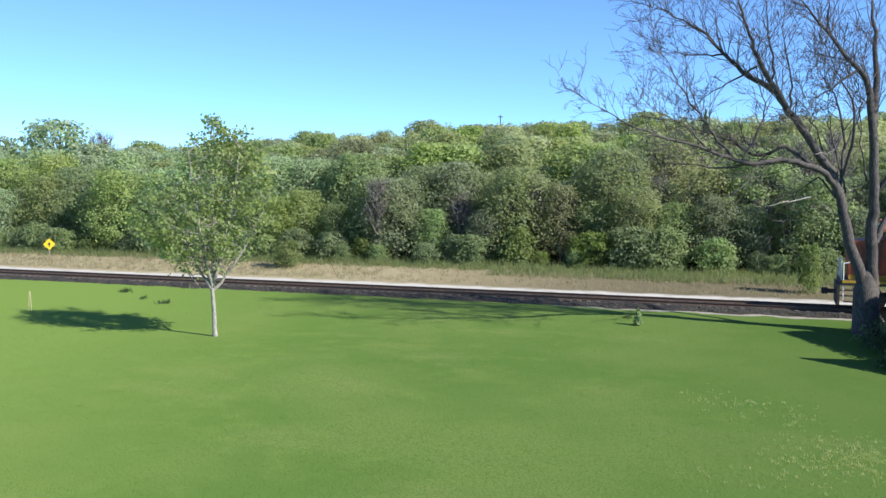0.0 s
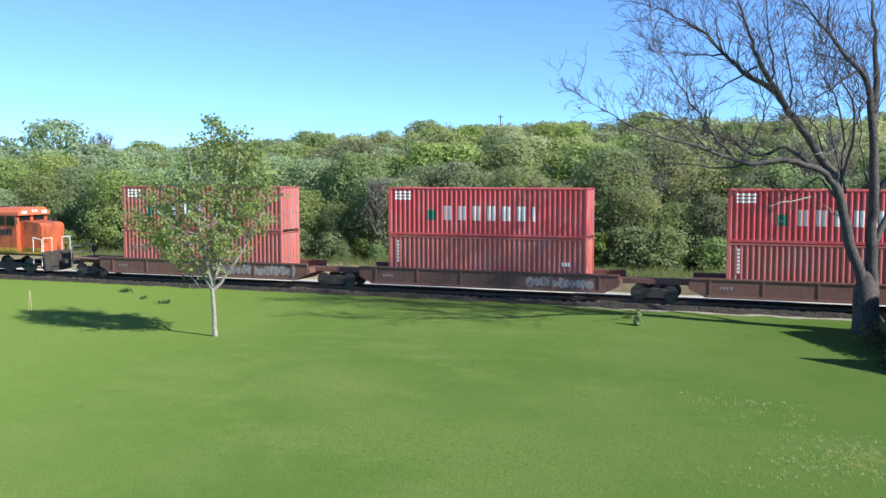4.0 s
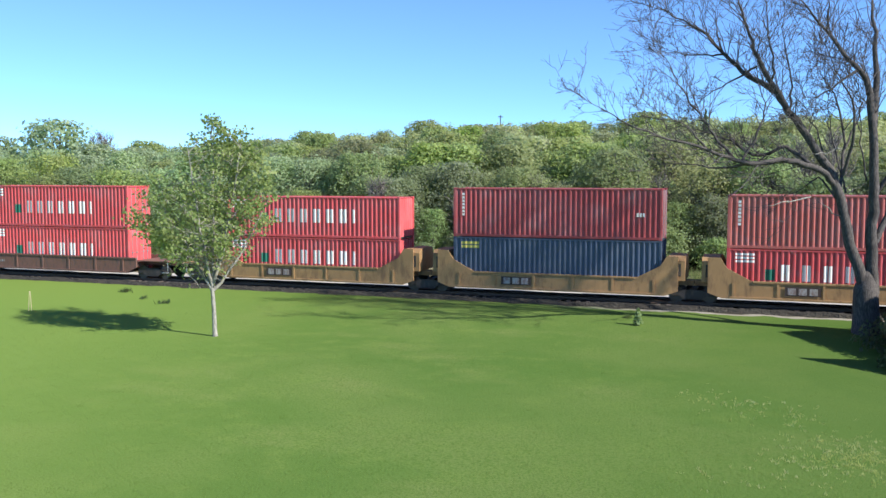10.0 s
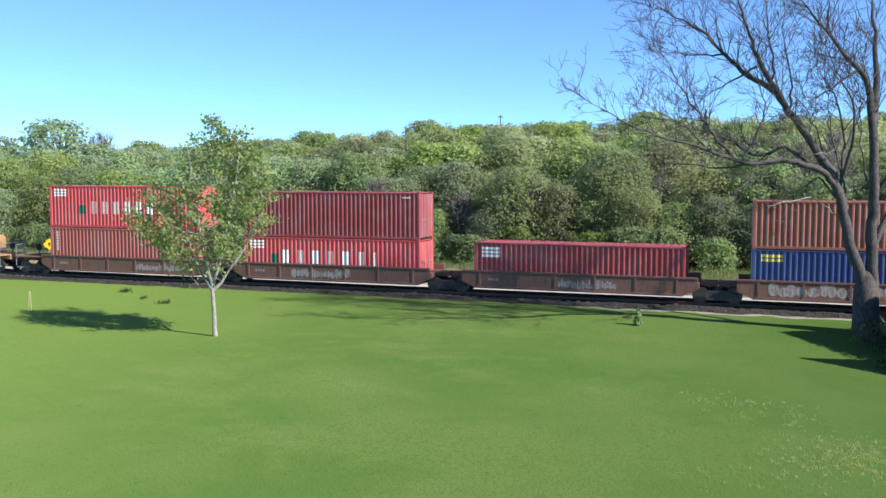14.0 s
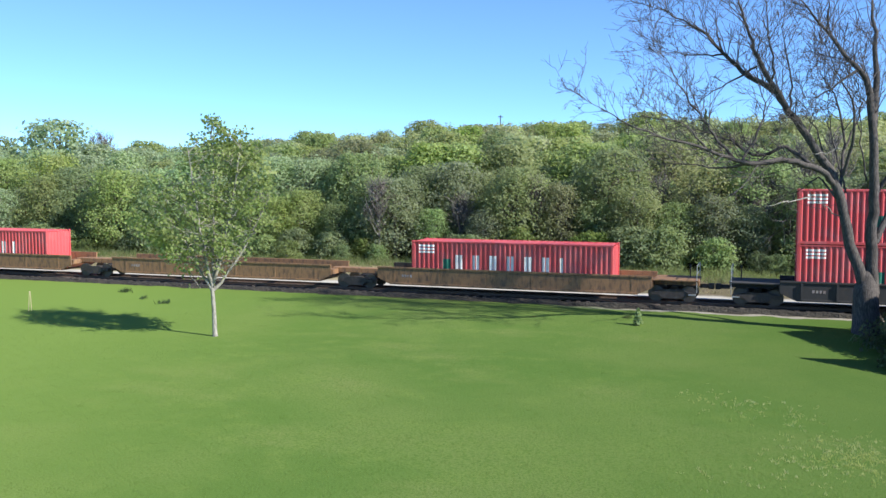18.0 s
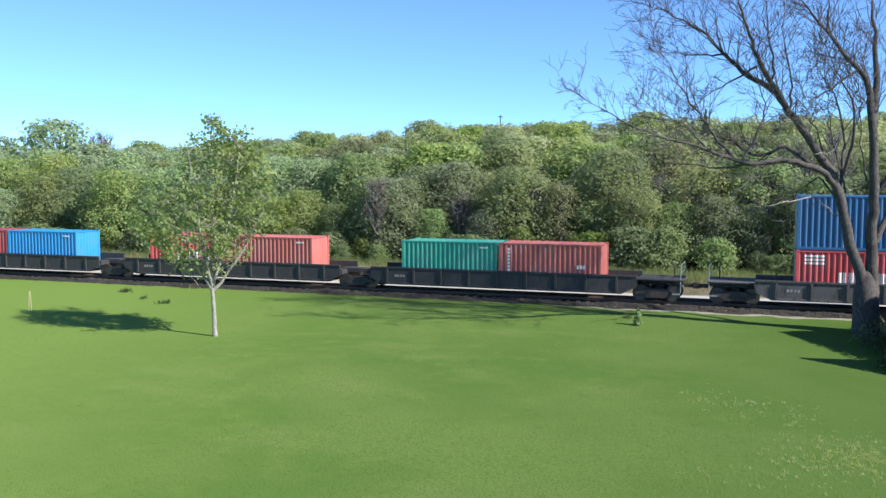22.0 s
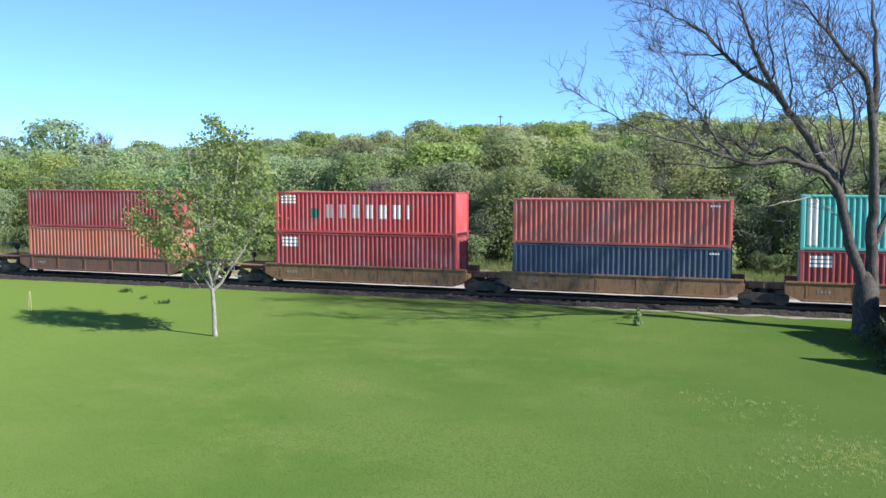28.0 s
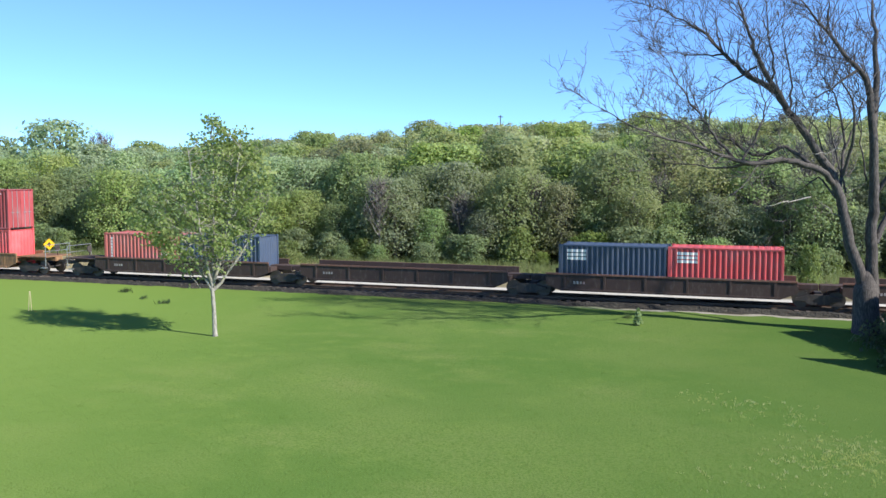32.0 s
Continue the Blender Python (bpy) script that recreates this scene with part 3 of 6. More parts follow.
        if style == "yellow":
            xa, xb = sorted((sx * (h + 0.15), sx * (h + min(run, 1.5) - 0.42)))
            part("bulkhead", prism([(-1.25, 1.2), (1.25, 1.2), (1.25, 2.3), (1.0, 2.55), (-1.0, 2.55), (-1.25, 2.3)], xa, xb), paint, u, "raised yellow end bulkhead")
            for yy in (-1.27,):
                # no hole is cut: a black plate stands for the opening's darkness
                part("end_hatch", box((xa + xb) / 2 - 0.25, (xa + xb) / 2 + 0.25, yy, yy + 0.02, 1.45, 2.15), M_BLACK, u, "black plate in place of a dark opening")
    if spray:
        # blown-up, overlapping spray-paint characters that nobody can read
        x0, x1, thick = spray
        rnd = random.Random(int(100 * (x1 - x0)))
        x, bm = x0, bmesh.new()
        while x < x1:
            w = rnd.uniform(0.25, 0.55) * thick
            zz, hh = rnd.uniform(0.52, 0.62), rnd.uniform(0.45, 0.74) * (0.45 + 0.55 * thick)
            n = 9
            pts = [(x + w / 2 + w * 0.6 * math.cos(2 * math.pi * k / n) * rnd.uniform(0.75, 1.15), zz + hh / 2 + hh * 0.55 * math.sin(2 * math.pi * k / n) * rnd.uniform(0.8, 1.1)) for k in range(n)]
            face = bm.faces.new([bm.verts.new((u_, -1.366 - 0.0012 * (len(bm.faces) % 3), min(1.36, max(0.5, v_)))) for u_, v_ in pts])
            x += w * rnd.uniform(0.8, 1.1)
        bmesh.ops.recalc_face_normals(bm, faces=bm.faces)
        part("spray_paint", bm, M_SPRAY, u, "pale spray-painted scrawl")["kind"] = "stuff"
    if plates:
        if style == "yellow":
            part("name_plate", box(-h * 0.45 - 0.25, -h * 0.45 + 1.55, -1.408, -1.40, 0.62, 1.1), M_CAR_DARK, u, "dark plate")
            blocks("plate_mark", u, M_SPRAY, "pale plate block", (0.40, 0.40, 0.40), 0.14, -h * 0.45 - 0.1, 0.68, 0.36, 0.006, -1.412)
        else:
            blocks("number_mark", u, M_SPRAY, "small pale number mark", (0.12, 0.12, 0.12, 0.12), 0.06, -h + 1.1, 0.82, 0.15, 0.006, -1.364)
    return u


H, V, C_, N_, W_ = "brand", "upright", "code", "bare", "wide"
F40, F20, F45, F48 = 12.192, 6.058, 13.716, 14.63
# place along the train, car number, car style, lower load, upper load. A load: (length, height, colour, style, doors at the trailing end).
TRAIN = [
    (80.25, 1, "brown", [(F40, HIGH, "rust", "scrawl", True)], (F40, HIGH, "rust", W_, True)),
    (99.85, 1, "brown", [(F40, HIGH, "rust", V, False)], (F40, HIGH, "red", H, True)),
    (119.7, 1, "brown", [(F40, HIGH, "rust", V, False)], (F40, HIGH, "red", H, True)),
    (141.8, 2, "brown", [(F40, HIGH, "rust", N_, True)], (F40, HIGH, "maroon", V, True)),
    (157.6, 2, "brown", [(F40, HIGH, "navy", N_, True)], (F40, HIGH, "maroon", N_, True)),
    (173.6, 2, "brown", [(F40, HIGH, "orange", V, False)], (F40, HIGH, "maroon", V, True)),
    (193.75, 3, "brown", [(F40, HIGH, "red", H, True)], (F40, HIGH, "blue", N_, False)),
    (213.75, 4, "brown", [(F40, HIGH, "red", H, True)], (F40, HIGH, "red", H, True)),
    (233.7, 5, "yellow", [(F40, STD, "red", H, False)], (F40, STD, "red", H, False)),
    (249.35, 5, "yellow", [(F40, HIGH, "navy", "tag", False)], (F40, HIGH, "maroon", V, True)),
    (265.0, 5, "yellow", [(F40, STD, "red", W_, False)], (F40, HIGH, "rust", V, True)),
    (280.65, 5, "yellow", [(F40, STD, "red", H, False)], (F40, STD, "navy", N_, False)),
    (296.3, 5, "yellow", [(F40, STD, "red", H, False)], (F40, HIGH, "maroon", V, True)),
    (316.2, 6, "brown", [(F40, HIGH, "rust", V, False)], (F40, HIGH, "red", H, False)),
    (331.85, 6, "brown", [(F40, STD, "red", W_, True)], (F40, HIGH, "maroon", N_, True)),
    (347.5, 6, "brown", [(F40, STD, "maroon", C_, False)], None),
    (363.15, 6, "brown", [(F40, STD, "royal", "tag", False)], (F40, STD, "brown", N_, False)),
    (378.8, 6, "brown", [(F40, HIGH, "red", H, True)], (F40, HIGH, "red", H, True)),
    (400.5, 7, "tan", [(F40, STD, "red", W_, False)], None),
    (420.6, 7, "tan", [], None),
    (440.4, 7, "tan", [(F40, STD, "red", W_, False)], None),
    (463.5, 8, "charcoal", [(F48, HIGH, "red", H, True)], (F48, HIGH, "red", H, True)),
    (481.7, 8, "charcoal", [(F45, HIGH, "red", W_, False)], None),
    (499.95, 8, "charcoal", [(F20, STD, "maroon", C_, False), (F20, STD, "sky", N_, False)], None),
    (518.3, 8, "charcoal", [(F20, STD, "red", H, False), (F20, STD, "rust", N_, False)], None),
    (536.6, 8, "charcoal", [(F20, STD, "green", N_, False), (F20, STD, "rust", V, False)], None),
    (559.1, 9, "grey", [(F20, STD, "red", H, False), (F20, STD, "rust", N_, False)], (F40, HIGH, "blue", N_, False)),
    (577.3, 9, "grey", [(F20, STD, "rust", V, False), (F20, STD, "slate", "far_code", False)], (F40, HIGH, "rust", V, False)),
    (595.5, 9, "grey", [(F20, STD, "cyan", H, False), (F20, STD, "maroon", V, False)], (F40, HIGH, "rust", V, False)),
    (613.75, 9, "grey", [(F20, STD, "cyan", N_, False), (F20, STD, "maroon", C_, False)], (F40, HIGH, "rust", V, False)),
    (632.0, 9, "grey", [(F20, STD, "maroon", N_, False), (F20, STD, "red", H, False)], (F40, HIGH, "red", H, False)),
    (653.3, 10, "brown", [(F40, HIGH, "orange", N_, False)], (F40, STD, "maroon", N_, False)),
    (673.2, 11, "tan", [(F40, HIGH, "maroon", C_, False)], (F40, STD, "red", H, False)),
    (688.9, 11, "tan", [(F40, STD, "navy", N_, False)], (F40, STD, "rust", N_, False)),
    (704.6, 11, "tan", [(F40, STD, "maroon", C_, False)], (F40, HIGH, "teal", "band", True)),
    (720.3, 11, "tan", [(F20, STD, "maroon", C_, False), (F20, STD, "red", H, False)], (F40, STD, "red", H, False)),
    (736.2, 11, "tan", [(F20, STD, "rust", V, False), (F20, STD, "red", H, False)], (F40, HIGH, "maroon", N_, True)),
    (756.7, 12, "dark", [(F20, STD, "rust", V, False), (F20, STD, "navy", N_, False)], None),
    (772.6, 12, "dark", [], None),
    (788.5, 12, "dark", [(F20, STD, "navy", C_, False), (F20, STD, "red", C_, False)], None),
    (804.3, 12, "dark", [], None),
]
WELL = {1: 15.0, 2: 12.6, 3: 12.6, 4: 12.6, 5: 12.6, 6: 12.6, 7: 15.6, 8: 15.2, 9: 15.2, 10: 12.6, 11: 12.6, 12: 12.6}


# spray paint on a unit's side: from, to, size of the characters
SPRAY = {0: (1.0, 7.0, 1.0), 1: (2.6, 6.4, 0.9), 13: (1.0, 4.8, 0.45), 14: (-2.6, 1.2, 0.7), 15: (-1.0, 2.2, 0.4), 16: (-5.2, 5.6, 1.1), 17: (-4.0, 2.0, 0.5),
         36: (-4.6, 0.6, 0.75)}


def build_train():
    for i, (s, car, style, low, high) in enumerate(TRAIN):
        first = i == 0 or TRAIN[i - 1][1] != car
        last = i == len(TRAIN) - 1 or TRAIN[i + 1][1] != car
        half = WELL[car] / 2
        # inner joints meet in the middle; ends of a car carry a platform, a coupler and a bogie of their own
        left = 3.1 if first else (s - TRAIN[i - 1][0]) / 2 - half - 0.02
        right = 3.1 if last else (TRAIN[i + 1][0] - s) / 2 - half - 0.02
        if first and i > 0:
            left = min(left, (s - TRAIN[i - 1][0]) / 2 - half + 0.1 + (WELL[TRAIN[i - 1][1]] - WELL[car]) / 4 - 0.75)
        if last and i < len(TRAIN) - 1:
            right = min(right, (TRAIN[i + 1][0] - s) / 2 - half + 0.1 + (WELL[TRAIN[i + 1][1]] - WELL[car]) / 4 - 0.75)
        u = well_unit(WELL[car], left, right, style, (first, last), spray=SPRAY.get(i, 0))
        if first:
            truck(u, -half - left * 0.52)
        if last:
            truck(u, half + right * 0.52)
        else:
            truck(u, half + right)
        on_train(u, s)
        top = FLOOR_Z
        for j, load in enumerate(low):
            c = container(*load)
            off = 0 if len(low) == 1 else (-3.07 if j == 0 else 3.07)
            on_train(c, s + off, FLOOR_Z)
            top = FLOOR_Z + load[1]
        if high:
            on_train(container(*high), s, top + 0.012)


build_train()

# ---------------------------------------------------------------- locomotives
M_ORANGE = plain("faded_orange_loco_paint", (0.52, 0.110, 0.040), 0.5, var=0.2, scale=1.2, dirt=(0.19, 0.062, 0.032), amount=0.75)
# brighter copy of the orange: sunlight on the cab roof painted in
M_ROOF_ORANGE = plain("sunlit_orange_roof_paint", (0.62, 0.16, 0.07), 0.5, var=0.12)
M_DARK = plain("dark_green_loco_paint", (0.022, 0.030, 0.028), 0.5, var=0.3, dirt=(0.05, 0.04, 0.035), amount=0.5)
M_MAROON = plain("dark_red_brown_loco_paint", (0.14, 0.045, 0.030), 0.55, var=0.3, dirt=(0.03, 0.026, 0.024), amount=0.6)
M_STRIPE = plain("yellow_loco_stripe", (0.55, 0.33, 0.035), 0.5, var=0.2, dirt=(0.20, 0.12, 0.04), amount=0.5)
M_TANK = plain("dusty_grey_tank", (0.27, 0.255, 0.225), 0.6, var=0.2, dirt=(0.11, 0.10, 0.09), amount=0.6)
M_GLASS = plain("dark_cab_glass", (0.012, 0.014, 0.016), 0.06, var=0.1, bmp=0.0)
M_LAMP = plain("headlight_lens", (0.75, 0.74, 0.68), 0.12, var=0.05, bmp=0.0)


def locomotive(lead):
    """A six-axle road diesel, 22.3 m long, its cab towards -x."""
    l = tagged(new("diesel_locomotive"), "orange six-axle diesel locomotive with dark roof, leading the train" if lead else
               "orange six-axle diesel locomotive running cab-last behind the leader", "locomotive", "locomotives of the train")
    part("underframe", box(-10.6, 10.6, -1.45, 1.45, 1.30, 1.58, 0.02), M_BLACK, l, "black walkway frame")
    for sy in (-1, 1):
        ya, yb = sorted((sy * 1.45, sy * 1.465))
        part("sill_stripe", box(-10.5, 10.5, ya, yb, 1.44, 1.58), M_STRIPE, l, "yellow frame stripe")
    part("fuel_tank", prism([(-1.35, 1.28), (-1.42, 1.1), (-1.42, 0.55), (-1.1, 0.22), (1.1, 0.22), (1.42, 0.55), (1.42, 1.1), (1.35, 1.28)], -3.6, 4.3), M_TANK, l, "dusty grey fuel tank")
    for xx in ((-1.0, 1.6) if not lead else (1.9,)):
        part("tank_strap", box(xx - (0.06 if lead else 0.17), xx + (0.06 if lead else 0.17), -1.44, -1.42, 0.5, 1.2), M_BLACK, l)
    truck(l, -7.0, 0.51, 3.7, 3)
    truck(l, 7.0, 0.51, 3.7, 3)
    # low nose
    part("nose", prism([(-10.15, 1.58), (-10.25, 3.35), (-10.05, 3.60), (-8.3, 3.75), (-8.3, 1.58)], -1.12, 1.12, "y"), M_ORANGE, l, "orange low nose")
    part("nose_stripe", box(-10.2, -8.3, -1.135, -1.12, 1.60, 1.84), M_STRIPE, l, "yellow stripe")
    part("nose_stripe", box(-10.2, -8.3, 1.12, 1.135, 1.60, 1.84), M_STRIPE, l, "yellow stripe")
    # cab
    cab = part("cab", prism([(-1.52, 1.58), (-1.52, 4.15), (1.52, 4.15), (1.52, 1.58)], -8.35, -6.25), M_ORANGE, l, "orange crew cab")
    part("cab_roof", prism([(-1.54, 4.14), (-1.54, 4.34), (-1.1, 4.68), (1.1, 4.68), (1.54, 4.34), (1.54, 4.14)], -8.58, -6.28), M_ROOF_ORANGE, l, "orange cab roof, sunlight put into its paler paint")
    for sy in (-1, 1):
        for xa, xb in ((-8.2, -7.5), (-7.35, -6.6)):
            ya, yb = sorted((sy * 1.52, sy * 1.545))
            part("cab_window", box(xa, xb, ya, yb, 3.42, 4.08, 0.01), M_GLASS, cab, "dark cab window")
        part("windshield", box(-8.38, -8.35, min(sy * 0.15, sy * 1.2), max(sy * 0.15, sy * 1.2), 3.72, 4.10, 0.01), M_GLASS, cab, "dark windshield pane")
        ya, yb = sorted((sy * 1.52, sy * 1.535))
        part("cab_stripe", box(-8.4, -6.25, ya, yb, 1.60, 1.84), M_STRIPE, cab, "yellow stripe")
        mirror = box(-8.5, -8.42, min(sy * 1.55, sy * 1.75), max(sy * 1.55, sy * 1.75), 3.5, 3.9)
        part("mirror", mirror, M_BLACK, cab)
        part("number_board", box(-8.61, -8.58, min(sy * 0.75, sy * 1.2), max(sy * 0.75, sy * 1.2), 4.25, 4.45), M_WHITE, cab, "pale number board")
    # long hood; the dark radiator end begins at cut
    cut = 4.0 if lead else 6.4
    hood = part("engine_hood", prism([(-0.92, 1.58), (-0.92, 3.75), (-0.72, 3.95), (0.72, 3.95), (0.92, 3.75), (0.92, 1.58)], -6.25, cut), M_ORANGE, l, "orange engine hood")
    part("radiator_hood", prism([(-0.92, 1.58), (-0.92, 3.75), (-0.72, 3.95), (0.72, 3.95), (0.92, 3.75), (0.92, 1.58)], cut, 9.75), M_MAROON, l, "dark red-brown radiator hood")
    part("hood_roof", prism([(-0.86, 3.90), (-0.84, 4.34), (-0.62, 4.56), (0.62, 4.56), (0.84, 4.34), (0.86, 3.90)], -6.1, 4.2), M_DARK, l, "dark roof housing")
    part("radiator_wing", prism([(-1.48, 4.05), (-1.48, 4.38), (-0.8, 4.64), (0.8, 4.64), (1.48, 4.38), (1.48, 4.05), (0.7, 3.9), (-0.7, 3.9)], 4.2, 9.7), M_DARK, l, "dark flared radiator housing")
    part("rear_panel", box(9.75, 9.82, -0.9, 0.9, 1.6, 3.9, 0.01), M_ORANGE, l, "orange end panel")
    for sy in (-1, 1):
        for xa, xb, m in ((-6.25, cut, M_STRIPE), (cut, 9.75, M_DARK)):
            ya, yb = sorted((sy * 0.92, sy * 0.935))
            part("hood_stripe", box(xa, xb, ya, yb, 1.60, 1.82), m, hood, "lower hood stripe")
            part("hood_stripe", box(xa, xb, ya, yb, 3.60, 3.70), m, hood, "thin upper stripe")
        for i in range(9 if lead else 11):
            xx = -5.9 + i * 1.08
            ya, yb = sorted((sy * 0.92, sy * 0.945))
            part("hood_door", box(xx, xx + 0.98, ya, yb, 1.9, 3.5, 0.012), M_ORANGE, hood)
        for i in range(5 if lead else 2):
            xx = cut + 0.3 + i * 1.08
            part("radiator_door", box(xx, xx + 0.98, ya, yb, 1.9, 3.5, 0.012), M_MAROON, hood)
        ya, yb = sorted((sy * 1.46, sy * 1.50))
        part("radiator_grille", box(4.6, 9.3, min(sy * 1.47, sy * 1.50), max(sy * 1.47, sy * 1.50), 4.08, 4.27), M_BLACK, l)
        part("intake_grille", box(-6.0, -4.9, min(sy * 0.94, sy * 0.965), max(sy * 0.94, sy * 0.965), 2.6, 3.4), M_BLACK, hood, "dark intake grille")
        # lettering as plain blocks
        if lead:
            x = -2.0
            for w in (0.6, 0.6, 0.6, 0.6):
                ya, yb = sorted((sy * 0.947, sy * 0.955))
                part("letter_block", box(x, x + w, ya, yb, 2.25, 3.35), M_STRIPE, hood, "yellow painted block")
                x += w + 0.55
        else:
            ya, yb = sorted((sy * 0.947, sy * 0.955))
            part("emblem", box(-0.3, 3.2, ya, yb, 2.75, 2.95), M_DARK, hood, "dark painted bar")
            part("emblem", box(0.3, 2.6, ya, yb, 2.5, 2.62), M_DARK, hood, "dark painted bar")
        ya, yb = sorted((sy * 1.536, sy * 1.545))
        x = -8.0
        for i in range(4):
            part("number_mark", box(x, x + 0.24, ya, yb, 2.75, 3.15), M_DARK, cab, "dark number mark")
            x += 0.34
        # rails along the walkway
        rail = bmesh.new()
        tube(rail, (-6.1, sy * 1.40, 2.55), (10.2, sy * 1.40, 2.55), 0.02)
        part("hand_rail", rail, M_BLACK, l, "long dark hand rail")
        for i in range(9):
            xx = -5.9 + i * 2.0
            st = bmesh.new()
            tube(st, (xx, sy * 1.40, 1.58), (xx, sy * 1.40, 2.56), 0.022)
            part("stanchion", st, M_STRIPE if i in (0, 8) else M_BLACK, l)
        for xx, k in ((-10.45, -1), (10.45, 1)):
            st = bmesh.new()
            tube(st, (xx, sy * 1.38, 0.55), (xx, sy * 1.38, 2.45), 0.028)
            tube(st, (xx, sy * 1.38, 2.45), (xx - k * 0.75, sy * 1.38, 2.6), 0.028)
            tube(st, (xx - k * 0.75, sy * 1.38, 2.6), (xx - k * 0.75, sy * 1.38, 0.75), 0.028)
            part("grab_rail", st, M_WHITE, l, "white grab rail at the steps")
            steps = bmesh.new()
            for j in range(4):
                hexa(steps, min(xx - k * 0.05, xx - k * 0.7), max(xx - k * 0.05, xx - k * 0.7), min(sy * 1.1, sy * 1.42), max(sy * 1.1, sy * 1.42), 0.42 + j * 0.3, 0.46 + j * 0.3)
            part("steps", steps, M_BLACK, l, "black corner steps")
    for k in (-1, 1):
        x0 = k * 10.6
        part("pilot", prism([(-1.45, 1.35), (1.45, 1.35), (1.35, 0.25), (0.0, 0.15), (-1.35, 0.25)], x0, x0 + k * 0.12), M_BLACK, l, "black pilot plate")
        coupler(l, x0 + k * 0.05, k)
        for ye in (-1, 1):
            end = bmesh.new()
            tube(end, (k * 10.55, ye * 1.35, 1.58), (k * 10.55, ye * 1.35, 2.55), 0.02)
            tube(end, (k * 10.55, ye * 0.5, 1.58), (k * 10.55, ye * 0.5, 2.55), 0.02)
            tube(end, (k * 10.55, ye * 1.37, 2.55), (k * 10.55, ye * 0.48, 2.55), 0.02)
            part("end_rail", end, M_WHITE, l, "pale end rail")
    for yy in (-0.16, 0.16):
        for xx, k, z in ((-8.58, -1, 4.42), (9.82, 1, 3.55)):
            lamp = bmesh.new()
            tube(lamp, (xx, yy, z), (xx + k * 0.06, yy, z), 0.10, 0.10, 10)
            part("headlight", lamp, M_LAMP, l, "glass headlight")
    horn = bmesh.new()
    for i in range(3):
        tube(horn, (-5.6, -0.2 + i * 0.2, 4.66), (-6.1, -0.2 + i * 0.2, 4.71), 0.03, 0.08, 8)
    hexa(horn, -5.65, -5.5, -0.3, 0.3, 4.54, 4.68)
    part("horn", horn, M_BLACK, l)
    part("exhaust", box(0.6, 1.5, -0.3, 0.3, 4.55, 4.72, 0.02), M_BLACK, l)
    for xx in (5.4, 8.2):
        fan = bmesh.new()
        tube(fan, (xx, 0, 4.63), (xx, 0, 4.71), 0.62, 0.60, 18)
        part("fan", fan, M_BLACK, l, "round roof fan")
    part("air_tank", tube(tube(bmesh.new(), (-3.5, -1.1, 1.1), (-3.5, -1.1, 1.1001), 0.01), (4.35, -1.15, 0.95), (5.4, -1.15, 0.95), 0.16, 0.16, 10), M_TANK, l)
    return l


on_train(locomotive(True), 33.05)
on_train(locomotive(False), 56.85, 0.0, True)

# ---------------------------------------------------------------- plants
def bark(name, col, light, scale=5.0):
    m, nt, b, out = nodes_of(name)
    v = coords(nt)
    ridges = noise_tex(nt, stretched(nt, v, 6, 6, 1.2), scale, 6, 0.65)
    c = mixc(nt, ramp(nt, ridges, 0.35, 0.68), col, light)
    c = mixc(nt, ramp(nt, noise_tex(nt, v, 0.8, 3), 0.5, 0.75), c, [x * 0.6 for x in col])
    nt.links.new(c, b.inputs["Base Color"])
    b.inputs["Roughness"].default_value = 0.92
    bump(nt, b, ridges, 0.8, 0.03)
    return m


def foliage(name, a, b_, dv=0.18, dh=0.012):
    """Leaves: two greens by leaf and by tree, some light coming through them."""
    m, nt, b, out = nodes_of(name)
    v = coords(nt, "Object")
    c = mixc(nt, ramp(nt, noise_tex(nt, shift_by_object(nt, v), 0.55, 3), 0.35, 0.7), a, b_)
    c = vary(nt, c, 0.13, 0.0, 0.0, islands=True)
    c = vary(nt, c, dv, dh, 0.15)
    nt.links.new(c, b.inputs["Base Color"])
    b.inputs["Roughness"].default_value = 0.6
    b.inputs["Specular IOR Level"].default_value = 0.3
    tr = nt.nodes.new("ShaderNodeBsdfTranslucent")
    nt.links.new(mixc(nt, 0.30, c, (0.62, 0.72, 0.26)), tr.inputs["Color"])      # young leaves let through more than they throw back
    mx = nt.nodes.new("ShaderNodeMixShader")
    mx.inputs[0].default_value = 0.55
    nt.links.new(b.outputs[0], mx.inputs[1])
    nt.links.new(tr.outputs[0], mx.inputs[2])
    nt.links.new(mx.outputs[0], out.inputs[0])
    return m


